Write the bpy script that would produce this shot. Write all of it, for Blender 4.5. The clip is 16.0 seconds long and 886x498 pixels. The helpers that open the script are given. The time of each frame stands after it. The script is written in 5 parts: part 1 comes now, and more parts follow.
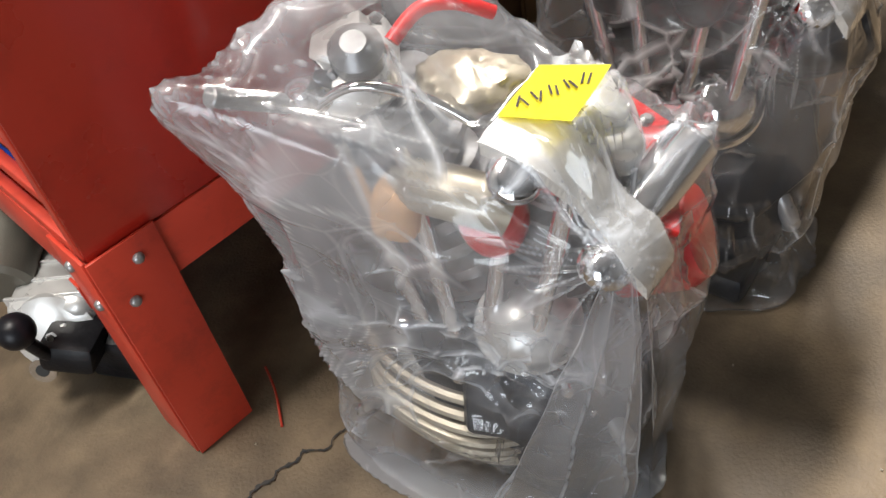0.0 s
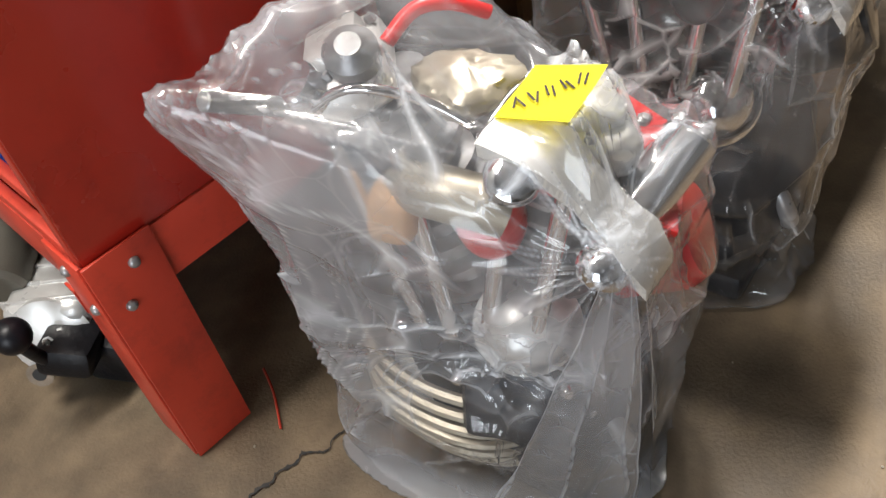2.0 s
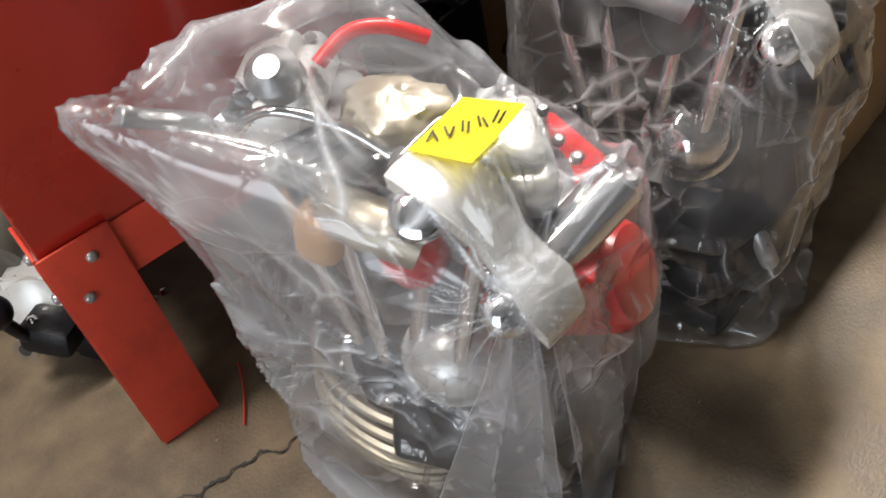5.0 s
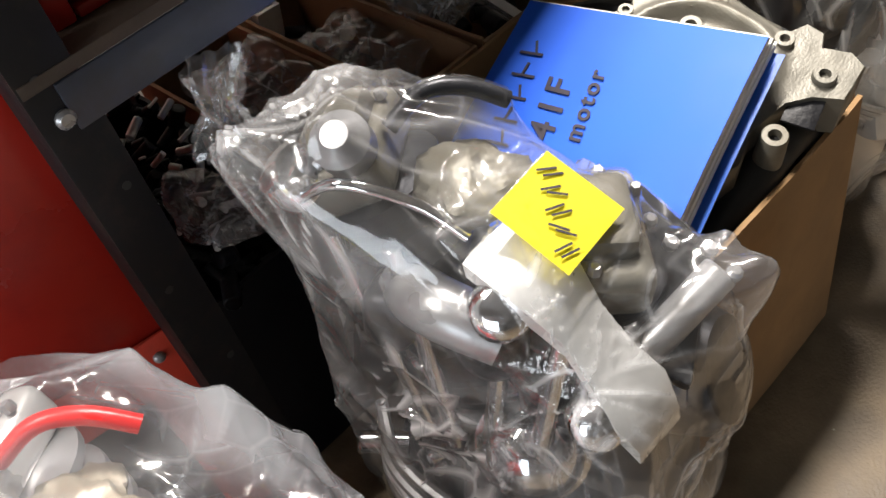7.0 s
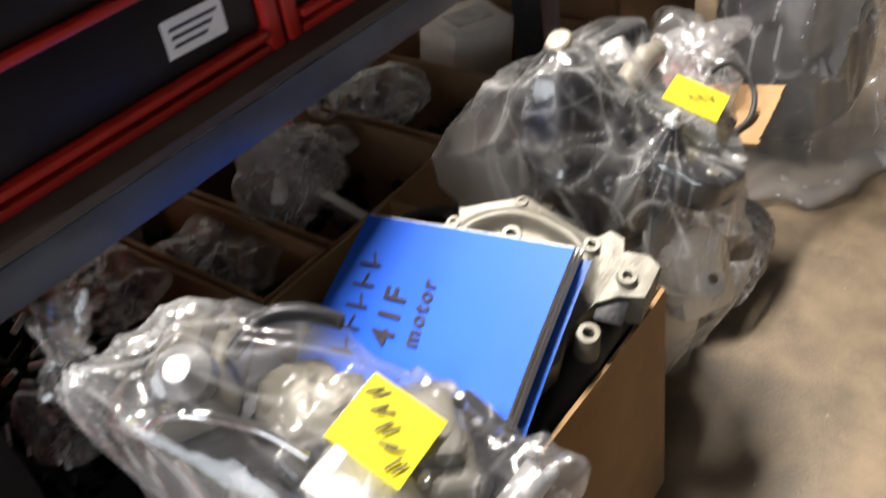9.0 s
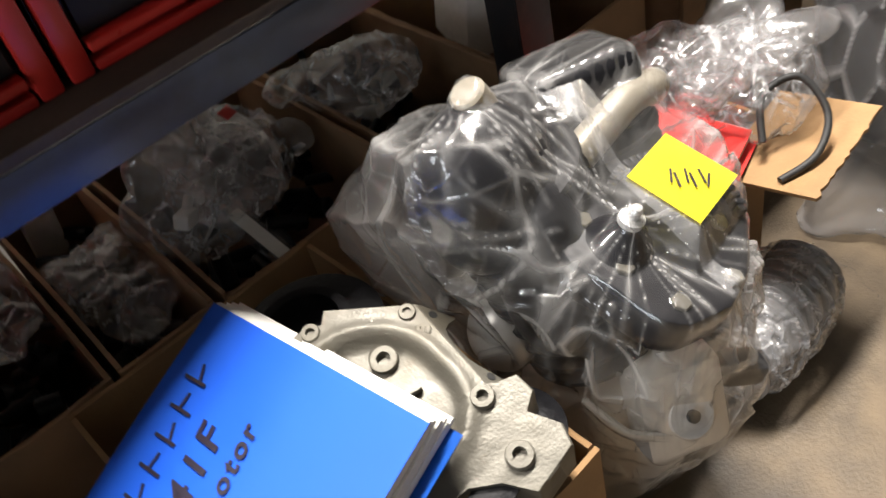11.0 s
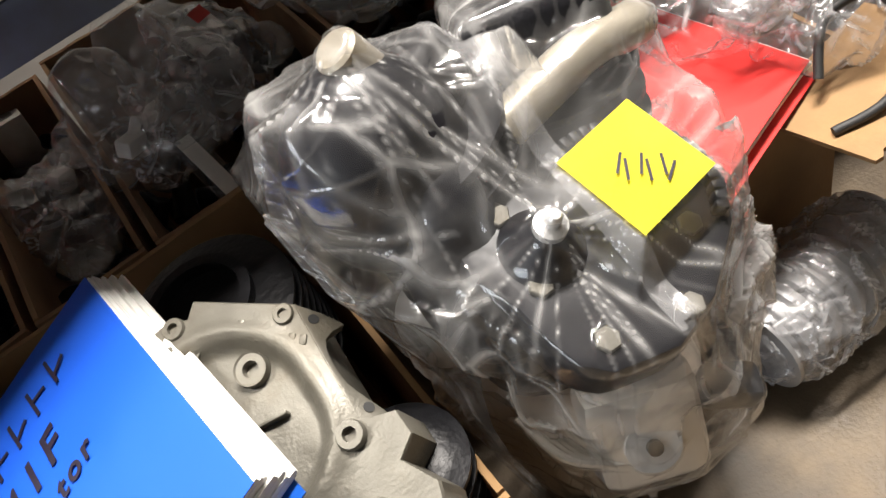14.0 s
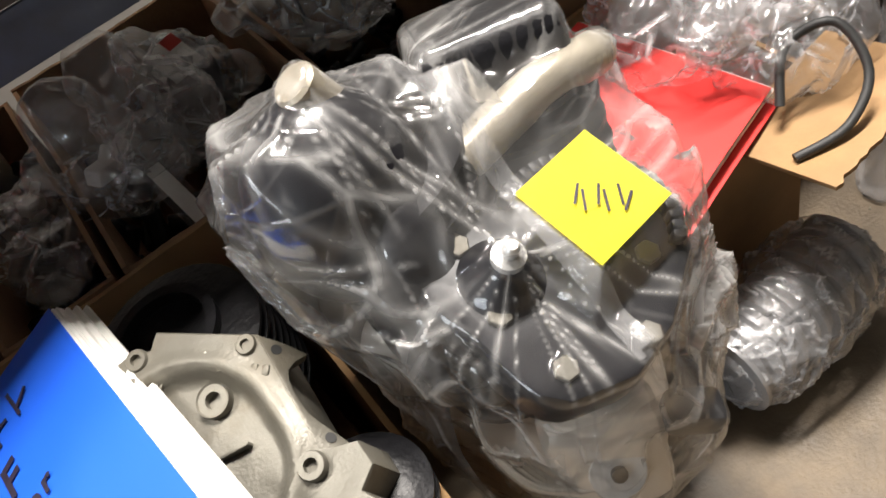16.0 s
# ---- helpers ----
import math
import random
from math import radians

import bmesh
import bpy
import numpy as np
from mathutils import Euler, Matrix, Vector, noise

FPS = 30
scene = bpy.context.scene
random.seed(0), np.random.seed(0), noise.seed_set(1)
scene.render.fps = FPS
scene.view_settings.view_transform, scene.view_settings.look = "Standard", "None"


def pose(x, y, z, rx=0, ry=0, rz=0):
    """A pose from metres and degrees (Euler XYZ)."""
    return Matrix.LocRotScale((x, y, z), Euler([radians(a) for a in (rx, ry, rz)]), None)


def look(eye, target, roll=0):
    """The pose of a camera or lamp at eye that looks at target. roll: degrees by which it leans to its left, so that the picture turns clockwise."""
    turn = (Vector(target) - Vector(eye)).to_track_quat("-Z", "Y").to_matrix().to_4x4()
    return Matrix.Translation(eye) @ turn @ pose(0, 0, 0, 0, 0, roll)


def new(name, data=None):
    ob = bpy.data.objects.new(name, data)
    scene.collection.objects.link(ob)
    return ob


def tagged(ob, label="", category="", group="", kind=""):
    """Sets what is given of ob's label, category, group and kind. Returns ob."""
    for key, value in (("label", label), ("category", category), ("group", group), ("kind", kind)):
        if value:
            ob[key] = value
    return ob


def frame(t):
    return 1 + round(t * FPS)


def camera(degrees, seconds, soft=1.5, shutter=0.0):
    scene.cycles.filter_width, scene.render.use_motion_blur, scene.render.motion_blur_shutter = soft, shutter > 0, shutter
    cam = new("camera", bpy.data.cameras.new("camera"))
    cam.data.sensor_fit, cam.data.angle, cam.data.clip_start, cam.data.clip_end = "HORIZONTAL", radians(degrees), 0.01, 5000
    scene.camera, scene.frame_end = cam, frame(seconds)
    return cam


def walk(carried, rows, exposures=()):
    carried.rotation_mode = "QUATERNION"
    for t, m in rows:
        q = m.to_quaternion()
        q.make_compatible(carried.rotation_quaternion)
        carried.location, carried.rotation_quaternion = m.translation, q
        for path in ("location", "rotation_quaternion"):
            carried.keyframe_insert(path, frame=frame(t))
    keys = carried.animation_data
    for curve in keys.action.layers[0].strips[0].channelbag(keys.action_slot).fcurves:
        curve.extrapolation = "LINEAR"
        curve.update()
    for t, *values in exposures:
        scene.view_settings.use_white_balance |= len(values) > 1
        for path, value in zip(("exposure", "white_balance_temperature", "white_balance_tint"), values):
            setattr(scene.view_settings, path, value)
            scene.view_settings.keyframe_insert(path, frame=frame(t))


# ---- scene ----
cam = camera(52.2, 16.0, soft=1.45, shutter=0.5)
PATH = [
    (0, (0.2856, -0.0928, 1.019), (1.3172, 0.9056, -0.373), -12.6),
    (0.5, (0.2851, -0.0978, 1.019), (1.3359, 0.889, -0.368), -11.9),
    (1, (0.2916, -0.0949, 1.019), (1.3303, 0.8961, -0.373), -12.6),
    (1.5, (0.2918, -0.0877, 1.019), (1.3254, 0.9001, -0.38), -12.7),
    (2, (0.2932, -0.088, 1.02), (1.3202, 0.9028, -0.381), -13.1),
    (2.5, (0.2972, -0.0926, 1.022), (1.3085, 0.912, -0.381), -13.7),
    (3, (0.3087, -0.0996, 1.022), (1.3109, 0.9158, -0.38), -13.8),
    (5.5, (0.5292, -0.194, 1.02), (1.3786, 0.9452, -0.387), -15.2),
    (6, (0.6965, -0.1107, 1.052), (1.5658, 1.0079, -0.36), -18),
    (6.5, (0.8108, -0.103, 1.086), (1.6731, 1.0136, -0.331), -17.7),
    (7, (0.8806, -0.1242, 1.092), (1.6658, 1.0385, -0.333), -16.2),
    (7.5, (0.8753, -0.1346, 1.114), (1.7243, 1.0185, -0.282), -14.9),
    (8, (0.8605, -0.1392, 1.128), (1.7684, 0.9894, -0.251), -15.1),
    (8.5, (0.8671, -0.161, 1.158), (1.8775, 0.9527, -0.161), -13.6),
    (8.8, (0.8832, -0.1698, 1.168), (1.9927, 0.9173, -0.091), -11.6),
    (9, (0.9054, -0.1771, 1.176), (2.06, 0.904, -0.048), -10.6),
    (9.2, (0.9322, -0.2087, 1.188), (2.1245, 0.8913, 0.019), -10.7),
    (11.3, (1.4587, -0.1132, 1.081), (2.118, 1.1112, -0.356), -14),
    (11.5, (1.4963, -0.1074, 1.061), (2.0723, 1.1051, -0.421), -13),
    (12, (1.5637, -0.1077, 1.018), (1.9402, 1.1428, -0.497), -20.4),
    (12.5, (1.6114, -0.1086, 1.018), (1.9727, 1.1702, -0.478), -22.8),
    (13, (1.6457, -0.1013, 1.011), (1.9842, 1.1762, -0.491), -25.1),
    (13.5, (1.6533, -0.0907, 1.01), (1.9976, 1.1775, -0.499), -25.2),
    (14, (1.6559, -0.0855, 1.014), (2.0122, 1.1748, -0.497), -24.7),
    (14.5, (1.6589, -0.0883, 1.012), (2.0203, 1.1751, -0.495), -24.7),
    (15, (1.6639, -0.0888, 1.011), (2.0249, 1.1733, -0.498), -24.8),
    (15.5, (1.6681, -0.0861, 1.012), (2.0323, 1.1709, -0.5), -24.7),
    (16, (1.6729, -0.0938, 1.017), (2.0804, 1.1714, -0.476), -23.5),
]
walk(cam, [(t, look(eye, target, roll)) for t, eye, target, roll in PATH],
     exposures=((0, -0.15), (5.5, -0.22), (7.5, -0.05), (9, 0.0), (16, 0.05)))

# ---- world and lights ----
world = bpy.data.worlds.new("world")
scene.world = world
world.use_nodes = True
world.node_tree.nodes["Background"].inputs[0].default_value = (0.9, 0.95, 1.0, 1)
world.node_tree.nodes["Background"].inputs[1].default_value = 0.02
scene.view_settings.exposure = 0.0


def area(name, eye, target, sx, sy, watts, colour):
    lamp = bpy.data.lights.new(name, "AREA")
    lamp.shape, lamp.size, lamp.size_y, lamp.energy, lamp.color = "RECTANGLE", sx, sy, watts, colour
    ob = new(name, lamp)
    ob.matrix_world = look(eye, target)
    return ob


# two tube fixtures over the rack, unseen, set by the shadows
area("tube_light", (-0.05, 1.02, 2.95), (-0.05, 0.9, 0), 1.3, 0.16, 108, (1.0, 0.95, 0.88))
area("tube_light", (2.45, 0.86, 2.95), (2.45, 0.82, 0), 1.3, 0.16, 240, (1.0, 0.935, 0.86))
# added panel of soft daylight behind the walk; no door is built
area("door_light", (-3.0, -0.9, 1.05), (0.7, 0.5, 0.35), 2.2, 2.0, 92, (0.86, 0.93, 1.0))


# ---- materials ----
def mat(name, colour, rough=0.5, metal=0.0, vary=0.15, scale=8.0, bump=0.1, bump_scale=120.0, dirt=None, dirt_scale=3.0, coat=0.0, spec=0.5):
    """A principled surface with colour variation at two scales, bump, and patches of dirt."""
    m = bpy.data.materials.new(name)
    m.use_nodes = True
    nt = m.node_tree
    b = nt.nodes["Principled BSDF"]
    L = nt.links.new
    tc = nt.nodes.new("ShaderNodeTexCoord")
    n1 = nt.nodes.new("ShaderNodeTexNoise")
    n1.inputs["Scale"].default_value, n1.inputs["Detail"].default_value = scale, 6
    n2 = nt.nodes.new("ShaderNodeTexNoise")
    n2.inputs["Scale"].default_value, n2.inputs["Detail"].default_value = bump_scale, 3
    for n in (n1, n2):
        L(tc.outputs["Object"], n.inputs["Vector"])
    ramp = nt.nodes.new("ShaderNodeMapRange")
    ramp.inputs[1].default_value, ramp.inputs[2].default_value = 0.3, 0.7
    ramp.inputs[3].default_value, ramp.inputs[4].default_value = 1 - vary, 1 + vary
    L(n1.outputs["Fac"], ramp.inputs[0])
    mul = nt.nodes.new("ShaderNodeVectorMath")
    mul.operation = "SCALE"
    mul.inputs[0].default_value = colour[:3]
    L(ramp.outputs[0], mul.inputs["Scale"])
    out = mul.outputs[0]
    if dirt:
        n3 = nt.nodes.new("ShaderNodeTexNoise")
        n3.inputs["Scale"].default_value, n3.inputs["Detail"].default_value = dirt_scale, 9
        n3.inputs["Roughness"].default_value = 0.65
        L(tc.outputs["Object"], n3.inputs["Vector"])
        r3 = nt.nodes.new("ShaderNodeMapRange")
        r3.inputs[1].default_value, r3.inputs[2].default_value, r3.inputs[4].default_value = 0.5, 0.72, 0.8
        L(n3.outputs["Fac"], r3.inputs[0])
        mix = nt.nodes.new("ShaderNodeMix")
        mix.data_type = "RGBA"
        L(r3.outputs[0], mix.inputs[0])
        L(out, mix.inputs[6])
        mix.inputs[7].default_value = (*dirt, 1)
        out = mix.outputs[2]
    L(out, b.inputs["Base Color"])
    rr = nt.nodes.new("ShaderNodeMapRange")
    rr.inputs[1].default_value, rr.inputs[2].default_value = 0.3, 0.7
    rr.inputs[3].default_value, rr.inputs[4].default_value = max(0.02, rough - 0.08), min(1, rough + 0.08)
    L(n1.outputs["Fac"], rr.inputs[0])
    L(rr.outputs[0], b.inputs["Roughness"])
    b.inputs["Metallic"].default_value = metal
    b.inputs["Coat Weight"].default_value = coat
    b.inputs["Coat Roughness"].default_value = 0.12
    b.inputs["Specular IOR Level"].default_value = spec
    if bump:
        bp = nt.nodes.new("ShaderNodeBump")
        bp.inputs["Strength"].default_value, bp.inputs["Distance"].default_value = bump, 0.003
        L(n2.outputs["Fac"], bp.inputs["Height"])
        L(bp.outputs[0], b.inputs["Normal"])
    return m


def film_mat(name, haze, tint=(0.9, 0.9, 0.92), wrinkle=0.5, scale=9.0, gloss=0.12, crinkle=0.15, loose=0.0):
    """Thin clear polythene: mostly see-through, a milky haze that varies, and creased gloss."""
    m = bpy.data.materials.new(name)
    m.use_nodes = True
    nt = m.node_tree
    L = nt.links.new
    nt.nodes.remove(nt.nodes["Principled BSDF"])
    out = nt.nodes["Material Output"]
    tc = nt.nodes.new("ShaderNodeTexCoord")
    warp = nt.nodes.new("ShaderNodeTexNoise")
    warp.inputs["Scale"].default_value, warp.inputs["Detail"].default_value = scale * 0.4, 2
    L(tc.outputs["Object"], warp.inputs["Vector"])
    add = nt.nodes.new("ShaderNodeMix")
    add.data_type = "VECTOR"
    add.inputs[0].default_value = 0.10
    L(tc.outputs["Object"], add.inputs[4])
    L(warp.outputs["Color"], add.inputs[5])
    lines = []
    for k, width in ((1.0, 0.020), (2.7, 0.035)):
        vor = nt.nodes.new("ShaderNodeTexVoronoi")
        vor.feature = "DISTANCE_TO_EDGE"
        vor.inputs["Scale"].default_value = scale * k
        L(add.outputs[1], vor.inputs["Vector"])
        edge = nt.nodes.new("ShaderNodeMapRange")
        edge.interpolation_type = "SMOOTHSTEP"
        edge.inputs[1].default_value, edge.inputs[2].default_value, edge.inputs[3].default_value, edge.inputs[4].default_value = 0.0, width, 1, 0
        L(vor.outputs["Distance"], edge.inputs[0])
        lines.append(edge)
    # creases come and go along their length
    gate = nt.nodes.new("ShaderNodeTexNoise")
    gate.inputs["Scale"].default_value = scale * 0.9
    L(tc.outputs["Object"], gate.inputs["Vector"])
    open_ = nt.nodes.new("ShaderNodeMapRange")
    open_.inputs[1].default_value, open_.inputs[2].default_value = 0.45, 0.62
    L(gate.outputs["Fac"], open_.inputs[0])
    both_lines = nt.nodes.new("ShaderNodeMath")
    both_lines.operation = "MULTIPLY_ADD"
    both_lines.inputs[1].default_value = 0.5
    L(lines[1].outputs[0], both_lines.inputs[0])
    L(lines[0].outputs[0], both_lines.inputs[2])
    edge = nt.nodes.new("ShaderNodeMath")
    edge.operation = "MULTIPLY"
    L(both_lines.outputs[0], edge.inputs[0])
    L(open_.outputs[0], edge.inputs[1])
    fine = nt.nodes.new("ShaderNodeTexNoise")
    fine.inputs["Scale"].default_value, fine.inputs["Detail"].default_value, fine.inputs["Distortion"].default_value = scale * 2.2, 3, 1.8
    L(tc.outputs["Object"], fine.inputs["Vector"])
    summ = nt.nodes.new("ShaderNodeMath")
    summ.operation = "MULTIPLY_ADD"
    summ.inputs[1].default_value = 0.8
    low = nt.nodes.new("ShaderNodeMath")
    low.operation = "MULTIPLY"
    low.inputs[1].default_value = crinkle
    L(fine.outputs["Fac"], low.inputs[0])
    L(edge.outputs[0], summ.inputs[0])
    L(low.outputs[0], summ.inputs[2])
    bp = nt.nodes.new("ShaderNodeBump")
    bp.inputs["Strength"].default_value, bp.inputs["Distance"].default_value = wrinkle, 0.012
    L(summ.outputs[0], bp.inputs["Height"])
    clear = nt.nodes.new("ShaderNodeBsdfTransparent")
    clear.inputs[0].default_value = (0.97, 0.97, 0.975, 1)
    milk = nt.nodes.new("ShaderNodeBsdfDiffuse")
    milk.inputs[0].default_value = (*tint, 1)
    trans = nt.nodes.new("ShaderNodeBsdfTranslucent")
    trans.inputs[0].default_value = (*tint, 1)
    both = nt.nodes.new("ShaderNodeMixShader")
    both.inputs[0].default_value = 0.45
    L(milk.outputs[0], both.inputs[1])
    L(trans.outputs[0], both.inputs[2])
    hz = nt.nodes.new("ShaderNodeMapRange")
    hz.inputs[1].default_value, hz.inputs[2].default_value = 0.35, 0.7
    hz.inputs[3].default_value, hz.inputs[4].default_value = haze * 0.5, haze * 1.5
    L(warp.outputs["Fac"], hz.inputs[0])
    # haze painted in where film stands off its contents, for the blur through it
    slack = nt.nodes.new("ShaderNodeAttribute")
    slack.attribute_name = "slack"
    cloud = nt.nodes.new("ShaderNodeMath")
    cloud.operation = "MULTIPLY_ADD"
    cloud.inputs[1].default_value = loose
    L(slack.outputs["Fac"], cloud.inputs[0])
    L(hz.outputs[0], cloud.inputs[2])
    # fine crease lines get some painted white too, as faint glints
    crease_glint = nt.nodes.new("ShaderNodeMath")
    crease_glint.operation = "MULTIPLY_ADD"
    crease_glint.inputs[1].default_value = 0.10
    L(edge.outputs[0], crease_glint.inputs[0])
    L(cloud.outputs[0], crease_glint.inputs[2])
    # white lines on sharp creases, painted for film whitening and for the glints there
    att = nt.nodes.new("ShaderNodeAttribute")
    att.attribute_name = "crease_glint"
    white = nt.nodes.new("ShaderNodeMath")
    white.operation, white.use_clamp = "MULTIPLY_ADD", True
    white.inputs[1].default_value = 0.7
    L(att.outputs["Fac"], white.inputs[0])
    L(crease_glint.outputs[0], white.inputs[2])
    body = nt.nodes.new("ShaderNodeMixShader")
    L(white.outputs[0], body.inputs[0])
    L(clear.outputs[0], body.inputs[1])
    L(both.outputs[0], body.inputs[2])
    gl = nt.nodes.new("ShaderNodeBsdfGlossy")
    gl.inputs["Roughness"].default_value = gloss
    L(bp.outputs[0], gl.inputs["Normal"])
    # both faces of a film this thin mirror alike
    graze = nt.nodes.new("ShaderNodeLayerWeight")
    graze.inputs["Blend"].default_value = 0.5
    L(bp.outputs[0], graze.inputs["Normal"])
    fr = nt.nodes.new("ShaderNodeMath")
    fr.operation = "POWER"
    fr.inputs[1].default_value = 4.0
    L(graze.outputs["Facing"], fr.inputs[0])
    sheen = nt.nodes.new("ShaderNodeBsdfGlossy")
    sheen.inputs["Roughness"].default_value = 0.33
    gls = nt.nodes.new("ShaderNodeMixShader")
    gls.inputs[0].default_value = 0.05
    L(gl.outputs[0], gls.inputs[1])
    L(sheen.outputs[0], gls.inputs[2])
    top = nt.nodes.new("ShaderNodeMixShader")
    more = nt.nodes.new("ShaderNodeMath")
    more.operation, more.use_clamp = "MULTIPLY_ADD", True
    more.inputs[1].default_value, more.inputs[2].default_value = 0.9, 0.085
    L(fr.outputs[0], more.inputs[0])
    L(more.outputs[0], top.inputs[0])
    L(body.outputs[0], top.inputs[1])
    L(gls.outputs[0], top.inputs[2])
    L(top.outputs[0], out.inputs["Surface"])
    return m


CONCRETE = mat("concrete", (0.138, 0.101, 0.062), 0.55, vary=0.40, scale=11, bump=0.35, bump_scale=210, dirt=(0.062, 0.046, 0.029), dirt_scale=6.5)
RED = mat("red_enamel", (0.42, 0.022, 0.012), 0.28, vary=0.12, scale=4, bump=0.02, dirt=(0.25, 0.012, 0.008), dirt_scale=7, coat=0.4)
RED_LEG = mat("worn_red_paint", (0.55, 0.05, 0.025), 0.42, vary=0.12, scale=9, bump=0.05, dirt=(0.3, 0.03, 0.018), dirt_scale=14)
STEEL_BLUE = mat("dark_blue_grey_steel", (0.042, 0.050, 0.072), 0.38, 0.0, vary=0.2, scale=10, bump=0.05, dirt=(0.03, 0.028, 0.028), dirt_scale=12)
POST = mat("dark_grey_steel", (0.009, 0.0093, 0.011), 0.55, 0.0, spec=0.25, vary=0.2, scale=14, bump=0.08, dirt=(0.028, 0.02, 0.016), dirt_scale=22)
DECK = mat("brown_deck_board", (0.05, 0.034, 0.024), 0.7, vary=0.3, scale=20, bump=0.2)
BLACK = mat("black_plastic", (0.007, 0.007, 0.010), 0.4, vary=0.2, scale=20, bump=0.04, spec=0.3)
BLACK_OILY = mat("oily_black_iron", (0.009, 0.009, 0.011), 0.42, 0.0, spec=0.25, vary=0.4, scale=40, bump=0.3)
TRIM = mat("red_drawer_trim", (0.40, 0.02, 0.015), 0.35, vary=0.1, scale=20, bump=0.02)
CARD = mat("cardboard", (0.31, 0.185, 0.085), 0.85, vary=0.14, scale=12, bump=0.12, bump_scale=220, dirt=(0.24, 0.14, 0.065), dirt_scale=9)
CARD_DARK = mat("old_cardboard", (0.27, 0.165, 0.088), 0.88, vary=0.2, scale=12, bump=0.15, bump_scale=220, dirt=(0.17, 0.10, 0.055), dirt_scale=8)
ALU = mat("cast_aluminium", (0.155, 0.146, 0.122), 0.46, 0.35, vary=0.12, scale=16, bump=0.15, bump_scale=340, dirt=(0.11, 0.092, 0.062), dirt_scale=16)
ALU_BRIGHT = mat("machined_aluminium", (0.70, 0.70, 0.69), 0.32, 0.5, vary=0.08, scale=18, bump=0.08, bump_scale=300)
CASE = mat("satin_silver_casting", (0.62, 0.59, 0.54), 0.36, 0.40, vary=0.12, scale=14, bump=0.10, bump_scale=260)
CHROME = mat("chrome", (0.82, 0.83, 0.85), 0.08, 1.0, vary=0.04, scale=10, bump=0.0)
STEEL = mat("grey_steel", (0.36, 0.36, 0.37), 0.34, 0.6, vary=0.15, scale=18, bump=0.1, dirt=(0.18, 0.16, 0.14), dirt_scale=15)
IRON = mat("dark_cast_iron", (0.030, 0.031, 0.036), 0.4, 0.6, vary=0.25, scale=18, bump=0.2, dirt=(0.03, 0.03, 0.033), dirt_scale=14)
RED_PART = mat("bright_red_part", (0.62, 0.02, 0.02), 0.3, vary=0.15, scale=16, bump=0.05)
TAN = mat("tan_rubbing_wood", (0.52, 0.29, 0.13), 0.6, vary=0.2, scale=18, bump=0.1)
CREAM = mat("cream_casting", (0.40, 0.36, 0.29), 0.38, 0.5, vary=0.15, scale=14, bump=0.1)
YELLOW = mat("yellow_note_paper", (0.86, 0.78, 0.035), 0.6, vary=0.03, scale=14, bump=0.03)
BLUE = mat("blue_card_cover", (0.012, 0.105, 0.68), 0.52, vary=0.05, scale=8, bump=0.02, spec=0.35)
BLUE_EDGE = mat("dark_blue_cover", (0.01, 0.09, 0.45), 0.35, vary=0.05, scale=8, bump=0.02)
RED_COVER = mat("red_card_cover", (0.78, 0.035, 0.03), 0.55, vary=0.05, scale=8, bump=0.02, spec=0.35)
PAPER = mat("white_paper", (0.80, 0.79, 0.76), 0.7, vary=0.05, scale=60, bump=0.1)
INK = mat("black_marker_ink", (0.02, 0.015, 0.03), 0.5, vary=0.1, bump=0.0)
RUBBER = mat("black_rubber", (0.02, 0.02, 0.02), 0.6, vary=0.2, scale=30, bump=0.1)
WALL = mat("painted_block_wall", (0.30, 0.29, 0.27), 0.8, vary=0.1, scale=3, bump=0.2, dirt=(0.30, 0.28, 0.25), dirt_scale=2)
FILM = film_mat("clear_polythene", 0.03, wrinkle=0.2, scale=6, gloss=0.10, loose=0.14)
FILM_C = film_mat("cloudy_polythene", 0.022, tint=(0.92, 0.91, 0.90), wrinkle=0.2, scale=6, gloss=0.10, loose=0.28)
FILM_MILKY = film_mat("milky_polythene", 0.045, tint=(0.86, 0.90, 0.97), wrinkle=0.2, scale=6, gloss=0.10, loose=0.27)
FILM_SMALL = film_mat("thin_parts_bag_film", 0.11, wrinkle=0.3, scale=18, gloss=0.14, crinkle=0.12)
FILM_WRAP = film_mat("stretch_wrap_film", 0.17, wrinkle=0.4, scale=32, gloss=0.14, crinkle=0.3)


# ---- building helpers ----
def part(name, bm, material, parent=None, label="", smooth=True, angle=40):
    """Links a bmesh as one mesh object, under parent if given."""
    me = bpy.data.meshes.new(name)
    bmesh.ops.recalc_face_normals(bm, faces=bm.faces[:])
    bm.to_mesh(me)
    bm.free()
    me.materials.append(material)
    if smooth:
        for p in me.polygons:
            p.use_smooth = True
        me.set_sharp_from_angle(angle=radians(angle))
    ob = new(name, me)
    if parent is not None:
        ob.parent = parent
    if label:
        tagged(ob, label)
    return ob


def thing(name, label, category, group="", at=(0, 0, 0), rz=0):
    ob = new(name)
    ob.empty_display_size = 0.05
    ob.matrix_world = pose(*at, 0, 0, rz)
    return tagged(ob, label, category, group)


def place(bm, verts, m):
    bmesh.ops.transform(bm, matrix=m, verts=verts)


